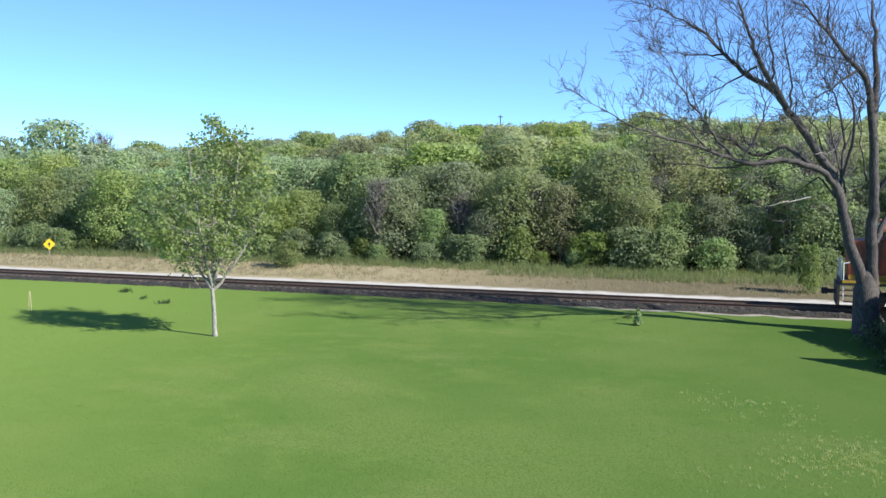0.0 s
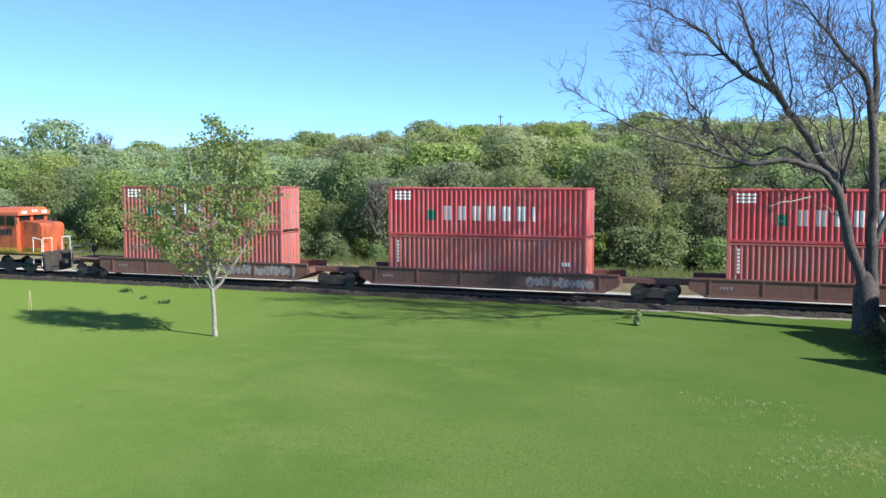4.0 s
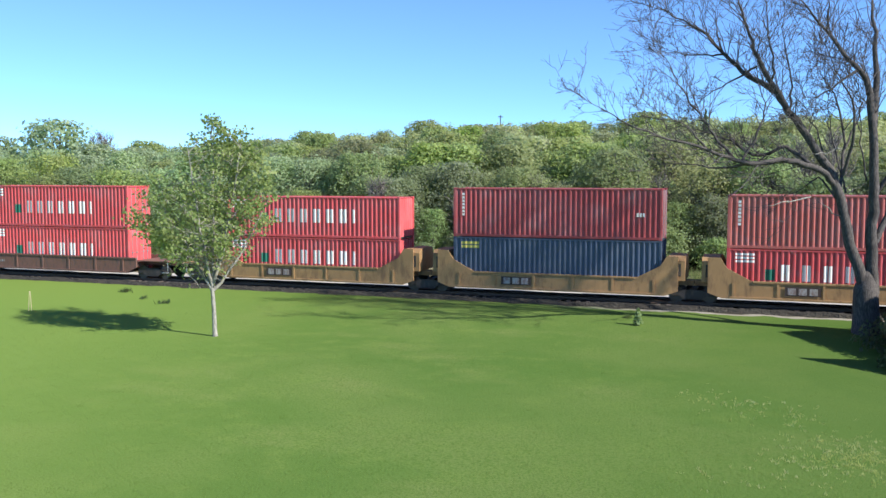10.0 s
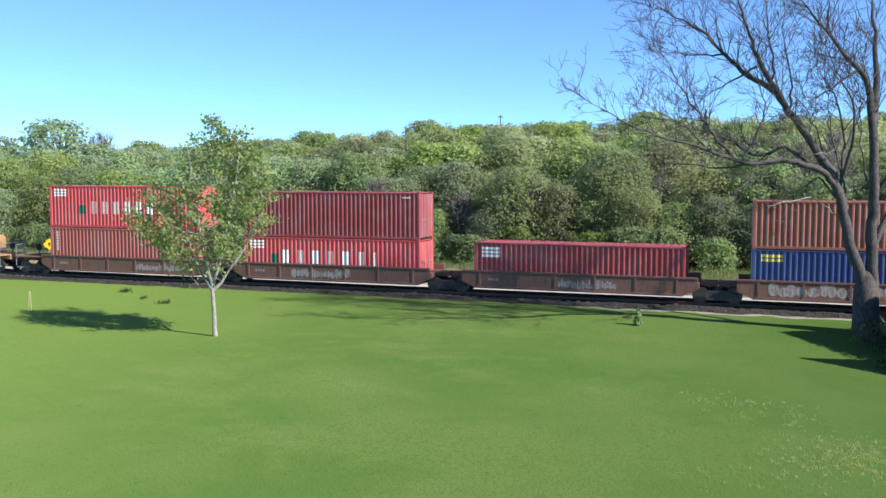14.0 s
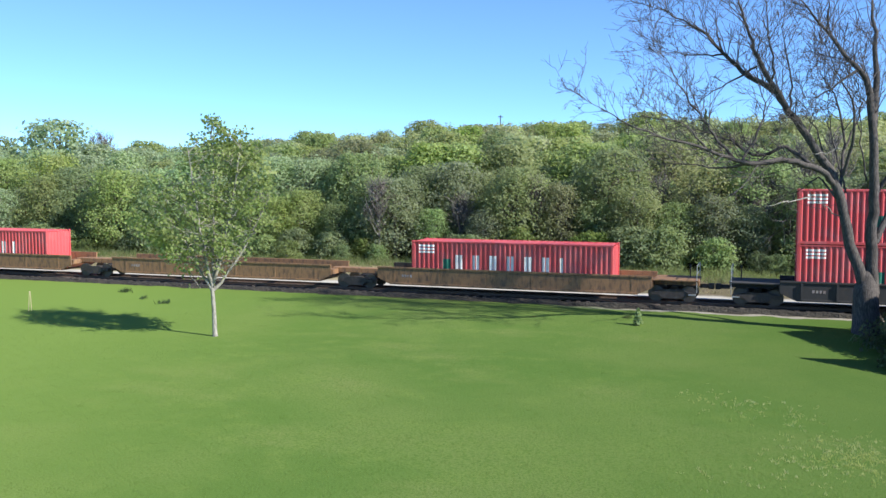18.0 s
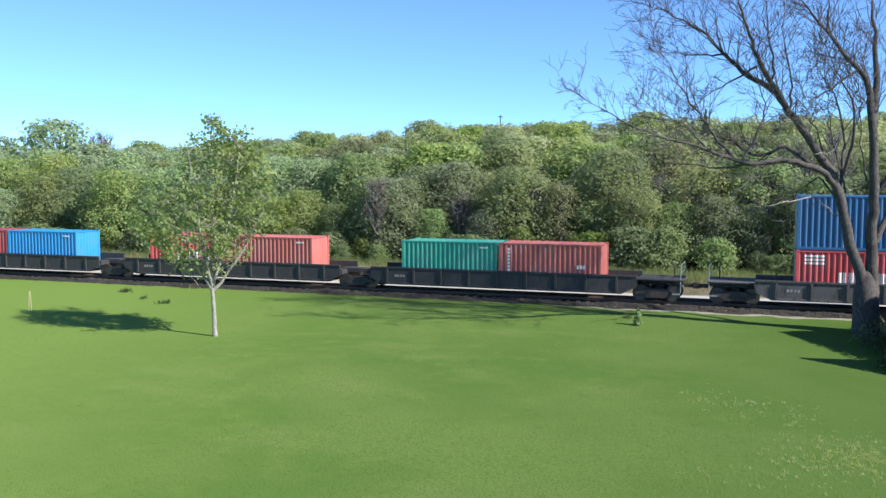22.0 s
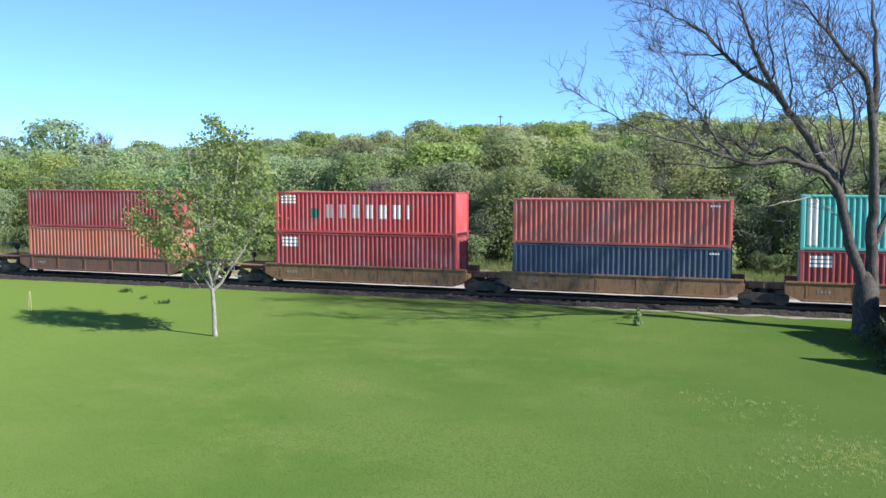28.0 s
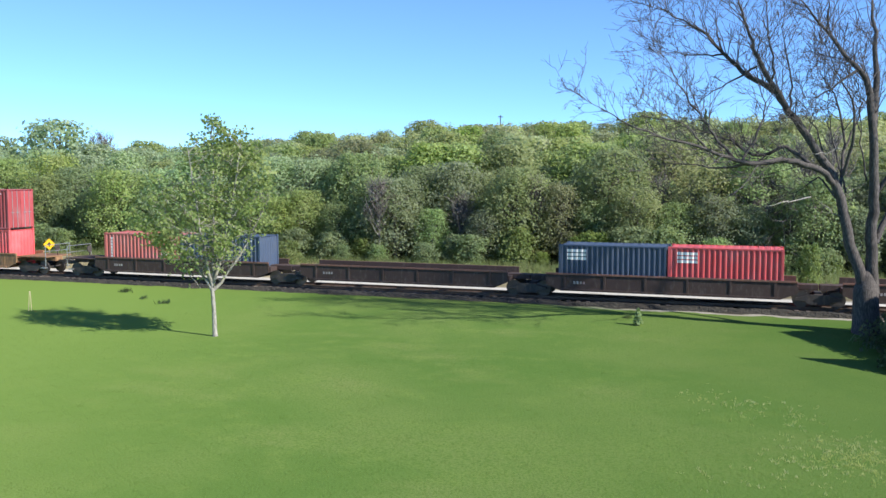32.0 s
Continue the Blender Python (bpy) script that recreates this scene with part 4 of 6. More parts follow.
M_BARK_DARK = bark("dark_furrowed_bark", (0.046, 0.039, 0.035), (0.135, 0.118, 0.104), 3.5)
M_BARK_GREY = bark("grey_bark", (0.13, 0.115, 0.10), (0.26, 0.24, 0.21))
M_BARK_PALE = bark("pale_smooth_bark", (0.21, 0.195, 0.16), (0.40, 0.37, 0.31), 3.0)
M_TWIG = bark("grey_brown_twig_bark", (0.070, 0.058, 0.054), (0.15, 0.13, 0.12))
LEAF = {
    "spring": foliage("spring_green_leaves", (0.285, 0.360, 0.120), (0.375, 0.430, 0.180)),
    "olive": foliage("olive_leaves", (0.275, 0.335, 0.125), (0.355, 0.400, 0.175)),
    "deep": foliage("deep_green_leaves", (0.225, 0.300, 0.140), (0.295, 0.365, 0.180)),
    "bronze": foliage("bronze_budding_leaves", (0.250, 0.255, 0.130), (0.310, 0.310, 0.165), 0.2, 0.01),
    "fresh": foliage("fresh_bush_leaves", (0.170, 0.232, 0.072), (0.230, 0.282, 0.100), 0.12, 0.008),
    "lime": foliage("lime_young_leaves", (0.270, 0.370, 0.078), (0.410, 0.480, 0.135), 0.12, 0.008),
    "grey": foliage("grey_green_leaves", (0.215, 0.255, 0.155), (0.275, 0.310, 0.200), 0.2, 0.01),
    "pale": foliage("pale_hazed_early_leaves", (0.390, 0.425, 0.215), (0.470, 0.490, 0.285), 0.14, 0.01),
    # distance haze is mixed into this leaf colour
    "mint": foliage("hazed_cool_green_leaves", (0.340, 0.435, 0.235), (0.425, 0.510, 0.305), 0.16, 0.008),
    "needle": foliage("dark_needles", (0.060, 0.090, 0.045), (0.090, 0.120, 0.060), 0.1, 0.0),
}


class Sweep:
    """Collects tapered, bent tubes for one mesh."""

    def __init__(self):
        self.v, self.f = [], []

    def add(self, pts, radii, sides=6):
        pts = [Vector(p) for p in pts]
        base = None
        u = None
        for i, p in enumerate(pts):
            d = (pts[min(i + 1, len(pts) - 1)] - pts[max(i - 1, 0)]).normalized()
            u = (u - d * u.dot(d)).normalized() if u is not None and (u - d * u.dot(d)).length > 1e-4 else d.orthogonal().normalized()
            w = d.cross(u)
            k = len(self.v)
            for j in range(sides):
                a = 2 * math.pi * j / sides
                self.v.append(p + (u * math.cos(a) + w * math.sin(a)) * radii[i])
            if base is not None:
                for j in range(sides):
                    self.f.append((base + j, base + (j + 1) % sides, k + (j + 1) % sides, k + j))
            base = k
        self.f.append(tuple(base + j for j in range(sides)))

    def mesh(self, name, material):
        me = bpy.data.meshes.new(name)
        me.from_pydata([tuple(p) for p in self.v], [], self.f)
        me.materials.append(material)
        me.polygons.foreach_set("use_smooth", [True] * len(me.polygons))
        return me


def leaf_mesh(name, centres, sizes, material, rng, outward=None, lift=0.35):
    """Many small folded leaves, one loose piece each: two triangles on a bent midrib."""
    n = len(centres)
    c = np.asarray(centres, float)
    nrm = rng.normal(size=(n, 3))
    if outward is not None:
        nrm = nrm * 0.5 + outward * 0.85
    nrm[:, 2] += lift
    nrm /= np.linalg.norm(nrm, axis=1)[:, None]
    t = np.cross(nrm, rng.normal(size=(n, 3)))
    t /= np.linalg.norm(t, axis=1)[:, None]
    b = np.cross(nrm, t)
    s = np.asarray(sizes, float)[:, None]
    asp = rng.uniform(0.55, 1.0, (n, 1))
    p0, p2 = c - t * s, c + t * s * rng.uniform(0.7, 1.2, (n, 1))
    p1 = c + b * s * asp + nrm * s * 0.25
    p3 = c - b * s * asp + nrm * s * 0.25
    verts = np.stack([p0, p1, p2, p3], 1).reshape(-1, 3)
    idx = np.arange(n)[:, None] * 4
    faces = np.concatenate([idx + np.array([[0, 1, 2]]), idx + np.array([[0, 2, 3]])], 1).reshape(-1, 3)
    me = bpy.data.meshes.new(name)
    me.vertices.add(len(verts))
    me.vertices.foreach_set("co", verts.ravel())
    me.loops.add(faces.size)
    me.loops.foreach_set("vertex_index", faces.ravel().astype(np.int32))
    me.polygons.add(len(faces))
    me.polygons.foreach_set("loop_start", np.arange(0, faces.size, 3, dtype=np.int32))
    me.update(calc_edges=True)
    me.materials.append(material)
    return me


def bent(p, q, n, wobble, rnd, sag=0.0):
    p, q = Vector(p), Vector(q)
    out = []
    for i in range(n + 1):
        f = i / n
        w = wobble * math.sin(math.pi * f)
        out.append(p.lerp(q, f) + Vector((rnd.uniform(-w, w), rnd.uniform(-w, w), rnd.uniform(-w, w) - sag * 4 * f * (1 - f))))
    return out


# ---- trees of the wooded slope: a few kinds, each built once
KINDS = {
    # height, crown radius, crown base, leaves, leaf size, leaf material, words
    "broad_maple": (8.6, 3.7, 0.06, 5600, 0.17, "spring", "broad spring-green deciduous tree at the edge of the wood"),
    "olive_oak": (9.0, 3.6, 0.07, 5600, 0.17, "olive", "olive-green deciduous tree in early leaf in the wood"),
    "dark_ash": (8.2, 3.2, 0.04, 5000, 0.165, "deep", "dense deep-green deciduous tree in the wood"),
    "bronze_oak": (8.6, 3.2, 0.08, 3800, 0.16, "bronze", "half-bare bronze-budding tree in the wood"),
    "grey_willow": (7.5, 3.0, 0.03, 4400, 0.155, "grey", "grey-green thin-leaved tree in the wood"),
    "tall_poplar": (9.4, 3.2, 0.1, 5000, 0.17, "spring", "tall narrow spring-green tree in the wood"),
    "pale_maple": (8.8, 3.7, 0.07, 5400, 0.17, "pale", "pale yellow-green tree in early leaf, haze put into its colour"),
    "cool_maple": (8.6, 3.6, 0.05, 5400, 0.17, "mint", "cool green deciduous tree, haze put into its leaf colour"),
    "undergrowth_bush": (2.8, 1.9, 0.0, 2300, 0.11, "deep", "low dark-green bush at the foot of the wood"),
    "lime_bush": (2.4, 1.5, 0.0, 1900, 0.095, "fresh", "low bright-green bush by the dry grass"),
}


def crown_points(rng, h, r, base, n, lobes):
    """Leaf places on the shells of many overlapping lobes, with gaps between them."""
    z0 = h * base
    cs, rs = [], []
    for i in range(lobes):
        f = (i + 0.5) / lobes
        z = z0 + (h - z0) * (0.10 + 0.82 * f)
        env = r * math.sqrt(max(0.05, 1 - (abs(f - 0.42) / 0.62) ** 2.2))
        a = i * 2.39996 + rng.uniform(-0.4, 0.4)
        d = env * rng.uniform(0.35, 0.86)
        cs.append((math.cos(a) * d, math.sin(a) * d, z))
        rs.append(r * rng.uniform(0.20, 0.36))
    cs, rs = np.array(cs), np.array(rs)
    k = rng.choice(len(cs), n, p=rs ** 2 / (rs ** 2).sum())
    d = rng.normal(size=(n, 3))
    d /= np.linalg.norm(d, axis=1)[:, None]
    d[:, 2] = np.where(d[:, 2] < -0.4, -d[:, 2], d[:, 2])
    shell = rng.uniform(0.15, 1.30, (n, 1)) ** 0.5
    bumps = 1 + 0.18 * np.sin(d[:, :1] * 7 + k[:, None]) * np.sin(d[:, 1:2] * 6 + 2.0 * k[:, None])
    p = cs[k] + d * rs[k][:, None] * shell * bumps * np.array([1, 1, 0.82])
    # looser leaves between the lobes, along an uneven outline
    m = int(n * 0.44)
    f = rng.uniform(0.03, 0.97, m)
    a = rng.uniform(0, 2 * math.pi, m)
    env = r * np.sqrt(np.maximum(0.05, 1 - (np.abs(f - 0.42) / 0.62) ** 2.2)) * rng.uniform(0.35, 1.16, m)
    ph = rng.uniform(0, 6.28, 4)
    env *= 0.86 + 0.26 * np.sin(3 * a + ph[0] + 5 * f) * np.sin(9 * f + ph[1]) + 0.12 * np.sin(7 * a + ph[2]) * np.sin(21 * f + ph[3])
    p[:m] = np.stack([np.cos(a) * env, np.sin(a) * env, z0 + (h - z0) * f], 1)
    d[:m] = np.stack([np.cos(a), np.sin(a), 2.0 * (f - 0.35)], 1)
    d[:m] /= np.linalg.norm(d[:m], axis=1)[:, None]
    p[:, 2] = np.maximum(p[:, 2], 0.05)
    return p, d, cs


_kind = {}


def wood_tree(kind, variant):
    if (kind, variant) in _kind:
        return _kind[kind, variant]
    h, r, base, n, size, leaf, words = KINDS[kind]
    n, size = int(n * 1.35), size * 0.84
    if variant >= 6 and "bush" not in kind:          # kinds for the far slope: fewer, larger leaf clumps
        n, size = int(n * 0.6), size * 1.22
    elif variant < 3 and "bush" not in kind:        # kinds for the edge of the wood, nearest the track
        n, size = int(n * 1.45), size * 0.76
    seed = sum(map(ord, kind)) + variant * 17
    rng, rnd = np.random.default_rng(seed), random.Random(seed)
    name = "bush" if "bush" in kind else "tree"
    t = tagged(new(name), words, name, "bushes at the wood's edge" if name == "bush" else "trees of the wood")
    p, d, cs = crown_points(rng, h, r, base, n, 40 if name == "tree" else 11)
    wood = Sweep()
    lean = Vector((rnd.uniform(-0.4, 0.4), rnd.uniform(-0.4, 0.4), h * 0.8))
    stem = bent((0, 0, -0.3), lean, 6, 0.15, rnd)
    r0 = 0.022 * h if name == "tree" else 0.04
    wood.add(stem, [r0 * (1 - 0.14 * i) for i in range(7)], 7)
    part("trunk", wood.mesh("trunk", M_BARK_GREY), None, t)
    limbs = Sweep()
    for c in cs:
        f = min(0.9, max(0.1, (c[2] * 0.72) / (h * 0.8)))
        q = Vector((0, 0, -0.3)).lerp(lean, f)
        limbs.add(bent(q, c, 4, 0.18, rnd, 0.1), [r0 * 0.42, r0 * 0.34, r0 * 0.26, r0 * 0.18, r0 * 0.08], 5)
    part("branchwork", limbs.mesh("branchwork", M_BARK_GREY), None, t)["kind"] = "stuff"
    part("crown", leaf_mesh("crown", p, rng.uniform(0.6, 1.35, n) * size, LEAF[leaf], rng, d), None, t)
    _kind[kind, variant] = t
    return t


_used = set()


def plant(kind, variant, s, o, scale, turn, z=None):
    first = (kind, variant) not in _used
    _used.add((kind, variant))
    src = wood_tree(kind, variant)
    at = tf(s, o, rise(s, o) if z is None else z)
    m = Matrix.Translation(at) @ Matrix.Rotation(turn, 4, "Z")
    wide = scale * (1.12 if variant >= 6 else 1.0)
    sc = Matrix.Diagonal((wide, wide, scale * (0.94 + 0.12 * ((turn * 7) % 1)), 1))
    ob = src if first else copy_thing(src, m)
    ob.matrix_basis = m @ sc
    return ob


def build_wood():
    rnd = random.Random(11)
    mixed = ["broad_maple", "olive_oak", "olive_oak", "dark_ash", "broad_maple", "tall_poplar", "bronze_oak", "grey_willow"]
    # bands: distance across from the track, depth of the band, spacing, scale range, kinds, span along the track
    bands = [
        (14.8, 2.2, 1.9, (0.45, 1.15), ["undergrowth_bush", "undergrowth_bush", "undergrowth_bush", "lime_bush", "undergrowth_bush"], (-80, 42)),
        (17.0, 2.5, 3.1, (0.50, 0.94), ["dark_ash", "grey_willow", "olive_oak", "dark_ash", "bronze_oak", "broad_maple"], (-84, 44)),
        (21.0, 3.0, 3.3, (0.66, 1.08), ["dark_ash", "olive_oak", "broad_maple", "olive_oak", "grey_willow"], (-90, 48)),
        (28.0, 4.0, 3.8, (0.72, 1.18), mixed, (-98, 52)),
        (38.0, 5.0, 4.8, (0.78, 1.18), mixed, (-108, 56)),
        (52.0, 7.0, 6.0, (0.85, 1.15), mixed, (-120, 62)),
        (70.0, 8.0, 5.6, (0.92, 1.08), mixed, (-138, 68)),
        (92.0, 9.0, 5.6, (0.94, 1.08), mixed, (-156, 76)),
        (116.0, 10.0, 5.4, (0.96, 1.08), mixed, (-178, 84)),
        (142.0, 10.0, 5.4, (0.96, 1.08), mixed, (-200, 92)),
        (166.0, 9.0, 5.2, (0.98, 1.08), mixed, (-220, 98)),
    ]
    # pale_maple carries the upper slope's haze in its paler leaf colour
    upper = ["pale_maple", "broad_maple", "pale_maple", "olive_oak", "tall_poplar", "pale_maple", "bronze_oak"]
    cool = ["cool_maple", "cool_maple", "broad_maple", "dark_ash", "cool_maple", "grey_willow"]
    shady = ["dark_ash", "grey_willow", "dark_ash", "bronze_oak", "grey_willow"]
    far = {}
    for o, deep, step, (a, b), kinds, (s0, s1) in bands:
        s = s0
        while s < s1:
            spot = tf(s, o)
            if o > 16 and spot.x < spot.y * (-0.12 + 0.12 * math.sin(s * 1.7)):   # haze towards the far end put in as paler, cooler leaf greens
                kinds_here = cool
            elif 16 < o < 36 and spot.x > spot.y * 0.25:            # this corner's shade put in as darker-leaved kinds
                kinds_here = shady
            else:
                kinds_here = upper if o > 45 else kinds
            k = kinds_here[int(rnd.random() * len(kinds_here))]
            if o > 100:                     # the far slope is one mass of crowns, by the colour of the leaves
                ss, oo = s + rnd.uniform(-1, 1), o + rnd.uniform(-deep / 2, deep / 2)
                far.setdefault(KINDS[k][5], []).append((k, ss, oo, rnd.uniform(a, b)))
                s += step * rnd.uniform(0.8, 1.2)
                continue
            plant(k, rnd.randrange(3) + (6 if o > 45 else 3 if o > 25 else 0) if "bush" not in k else rnd.randrange(5), s + rnd.uniform(-1, 1), o + rnd.uniform(-deep / 2, deep / 2), rnd.uniform(a, b), rnd.uniform(0, 6.28))
            s += step * rnd.uniform(0.8, 1.2)
    rng = np.random.default_rng(5)
    wood = tagged(new("far_wood"), "dense spring-green treetops covering the far wooded slope", "wood", kind="stuff")
    for leaf, trees in far.items():
        spots, outs, trunks = [], [], Sweep()
        for k, s, o, scale in trees:
            h, r, base = KINDS[k][:3]
            p, d, cs = crown_points(rng, h, r * 1.12, base, 2700, 40)
            keep = p[:, 2] > h * 0.25       # the lower crowns stand hidden behind the next row
            at = np.array(tf(s, o, rise(s, o)))
            spots.append(p[keep] * scale + at)
            outs.append(d[keep])
            trunks.add([at, at + np.array((0.1, 0, h * 0.7 * scale))], [0.16, 0.06], 5)
        spots, outs = np.concatenate(spots), np.concatenate(outs)
        part("treetops", leaf_mesh("treetops", spots, rng.uniform(0.6, 1.35, len(spots)) * 0.188, LEAF[leaf], rng, outs), None, wood)
        part("trunks", trunks.mesh("trunks", M_BARK_GREY), None, wood)


build_wood()


def by_view(px, dist):
    """Track axes of a spot that lies px metres to the right for every metre of distance."""
    return to_track(px * dist, dist)


def skyline(kind, px, up, dist):
    """A tree whose top rises up metres for every metre of distance over the eye."""
    s_, o_ = by_view(px, dist)
    g = rise(s_, o_)
    plant(kind, 7, s_, o_, (EYE[2] + up * dist - g) / KINDS[kind][0], px * 9, g)


# single trees that stand out on the skyline
for kind, px, up, dist in (("cool_maple", -0.417, 0.057, 135.0), ("olive_oak", -0.02, 0.0565, 178.0), ("bronze_oak", 0.034, 0.056, 176.0), ("olive_oak", 0.07, 0.053, 172.0),
                           ("broad_maple", -0.145, 0.043, 170.0), ("olive_oak", -0.32, 0.034, 160.0), ("dark_ash", 0.145, 0.060, 168.0), ("olive_oak", 0.22, 0.065, 160.0),
                           ("bronze_oak", 0.37, 0.066, 158.0), ("olive_oak", -0.48, 0.039, 150.0)):
    skyline(kind, px, up, dist)
for px, dist, sc in ((0.30, 70.0, 0.8), (0.352, 68.0, 0.85), (0.41, 67.0, 0.8), (-0.17, 71.0, 0.9)):
    s_, o_ = by_view(px, dist)
    plant("lime_bush", 1, s_, o_, sc, px * 20)
s_, o_ = by_view(0.398, 56.5)
plant("lime_bush", 0, s_, o_, 1.0, 0.4).scale = (0.55, 0.55, 1.25)


def bare_sapling(px, dist, up, seed, words):
    """A leafless tree of the wood: a stem with steep bare branches."""
    rnd = random.Random(seed)
    s_, o_ = by_view(px, dist)
    g = rise(s_, o_)
    h = EYE[2] + up * dist - g
    t = tagged(new("bare_tree"), words, "tree")
    sw = Sweep()
    sw.add(bent((0, 0, -0.2), (0, 0, h), 6, 0.15, rnd), [0.016 * h * (1 - 0.15 * i) for i in range(7)], 6)
    part("trunk", sw.mesh("trunk", M_BARK_GREY), None, t)
    tw = Sweep()
    for i in range(46):
        z = h * rnd.uniform(0.35, 0.93)
        a, l = rnd.uniform(0, 6.28), (h - z) * rnd.uniform(0.35, 0.6) + 0.5
        q = Vector((math.cos(a) * l * 0.6, math.sin(a) * l * 0.6, z + l))
        tw.add(bent((0, 0, z), q, 4, 0.12, rnd), [0.05, 0.04, 0.032, 0.024, 0.014], 4)
        for _ in range(4):
            p = Vector((0, 0, z)).lerp(q, rnd.uniform(0.3, 0.9))
            tw.add(bent(p, p + Vector((rnd.gauss(0, .5), rnd.gauss(0, .5), rnd.uniform(.4, 1.2))), 2, 0.05, rnd), [0.024, 0.018, 0.01], 3)
    part("branchwork", tw.mesh("branchwork", M_BARK_GREY), None, t)["kind"] = "stuff"
    t.location = tf(s_, o_, g)


for i, (px, dist, up) in enumerate(((-0.366, 140.0, 0.044), (-0.374, 143.0, 0.040), (-0.357, 139.0, 0.039), (0.33, 84.0, 0.035), (0.385, 80.0, 0.03), (0.42, 78.0, 0.045), (0.25, 82.0, 0.02), (0.175, 74.0, 0.0), (0.10, 73.0, -0.012), (0.36, 72.0, -0.01), (-0.07, 74.0, -0.015), (0.21, 71.5, -0.035), (0.235, 72.0, -0.012), (0.272, 70.5, -0.03), (0.296, 71.0, -0.008), (0.312, 69.5, -0.034), (0.338, 69.0, -0.02), (0.352, 70.0, 0.004), (0.374, 68.5, -0.03), (0.395, 68.0, -0.012), (0.425, 67.5, -0.02), (0.13, 73.0, -0.03), (0.02, 75.0, -0.03))):
    bare_sapling(px, dist, up, 50 + i, "thin grey leafless tree standing in the wood")


def far_mast(px, dist, up):
    """A small lattice-topped mast on the skyline."""
    s_, o_ = by_view(px, dist)
    g = rise(s_, o_)
    top = EYE[2] + up * dist - g
    m = tagged(new("mast"), "thin dark mast rising over the treetops", "mast")
    bm = bmesh.new()
    tube(bm, (0, 0, -0.3), (0, 0, top), 0.14, 0.09, 6)
    part("pole", bm, M_BLACK, m)
    bm = bmesh.new()
    hexa(bm, -0.42, 0.42, -0.08, 0.08, top - 0.40, top - 0.22)
    part("cross_arm", bm, M_BLACK, m)
    m.location = tf(s_, o_, g)


far_mast(0.0615, 180.0, 0.0625)


def skyline_spruce(px, dist, up):
    """A narrow dark spruce standing out among the treetops."""
    rng = np.random.default_rng(90)
    s_, o_ = by_view(px, dist)
    g = rise(s_, o_)
    h = EYE[2] + up * dist - g
    t = tagged(new("spruce"), "narrow dark spruce standing over the treetops of the wood", "conifer")
    sw = Sweep()
    sw.add([(0, 0, -0.2), (0, 0, h * 0.98)], [0.18, 0.02], 6)
    part("trunk", sw.mesh("trunk", M_BARK_DARK), None, t)
    n = 2600
    f = 1 - np.sqrt(rng.uniform(0, 1, n))
    a = rng.uniform(0, 2 * math.pi, n)
    rr = 1.9 * (1 - f) * rng.uniform(0.4, 1.05, n) * (0.8 + 0.25 * np.sin(f * 60))
    p = np.stack([np.cos(a) * rr, np.sin(a) * rr, 0.6 + f * (h - 0.6)], 1)
    d = np.stack([np.cos(a), np.sin(a), np.full(n, 0.2)], 1)
    part("crown", leaf_mesh("crown", p, rng.uniform(0.12, 0.24, n), LEAF["needle"], rng, d), None, t)
    t.location = tf(s_, o_, g)


skyline_spruce(0.281, 140.0, 0.0705)


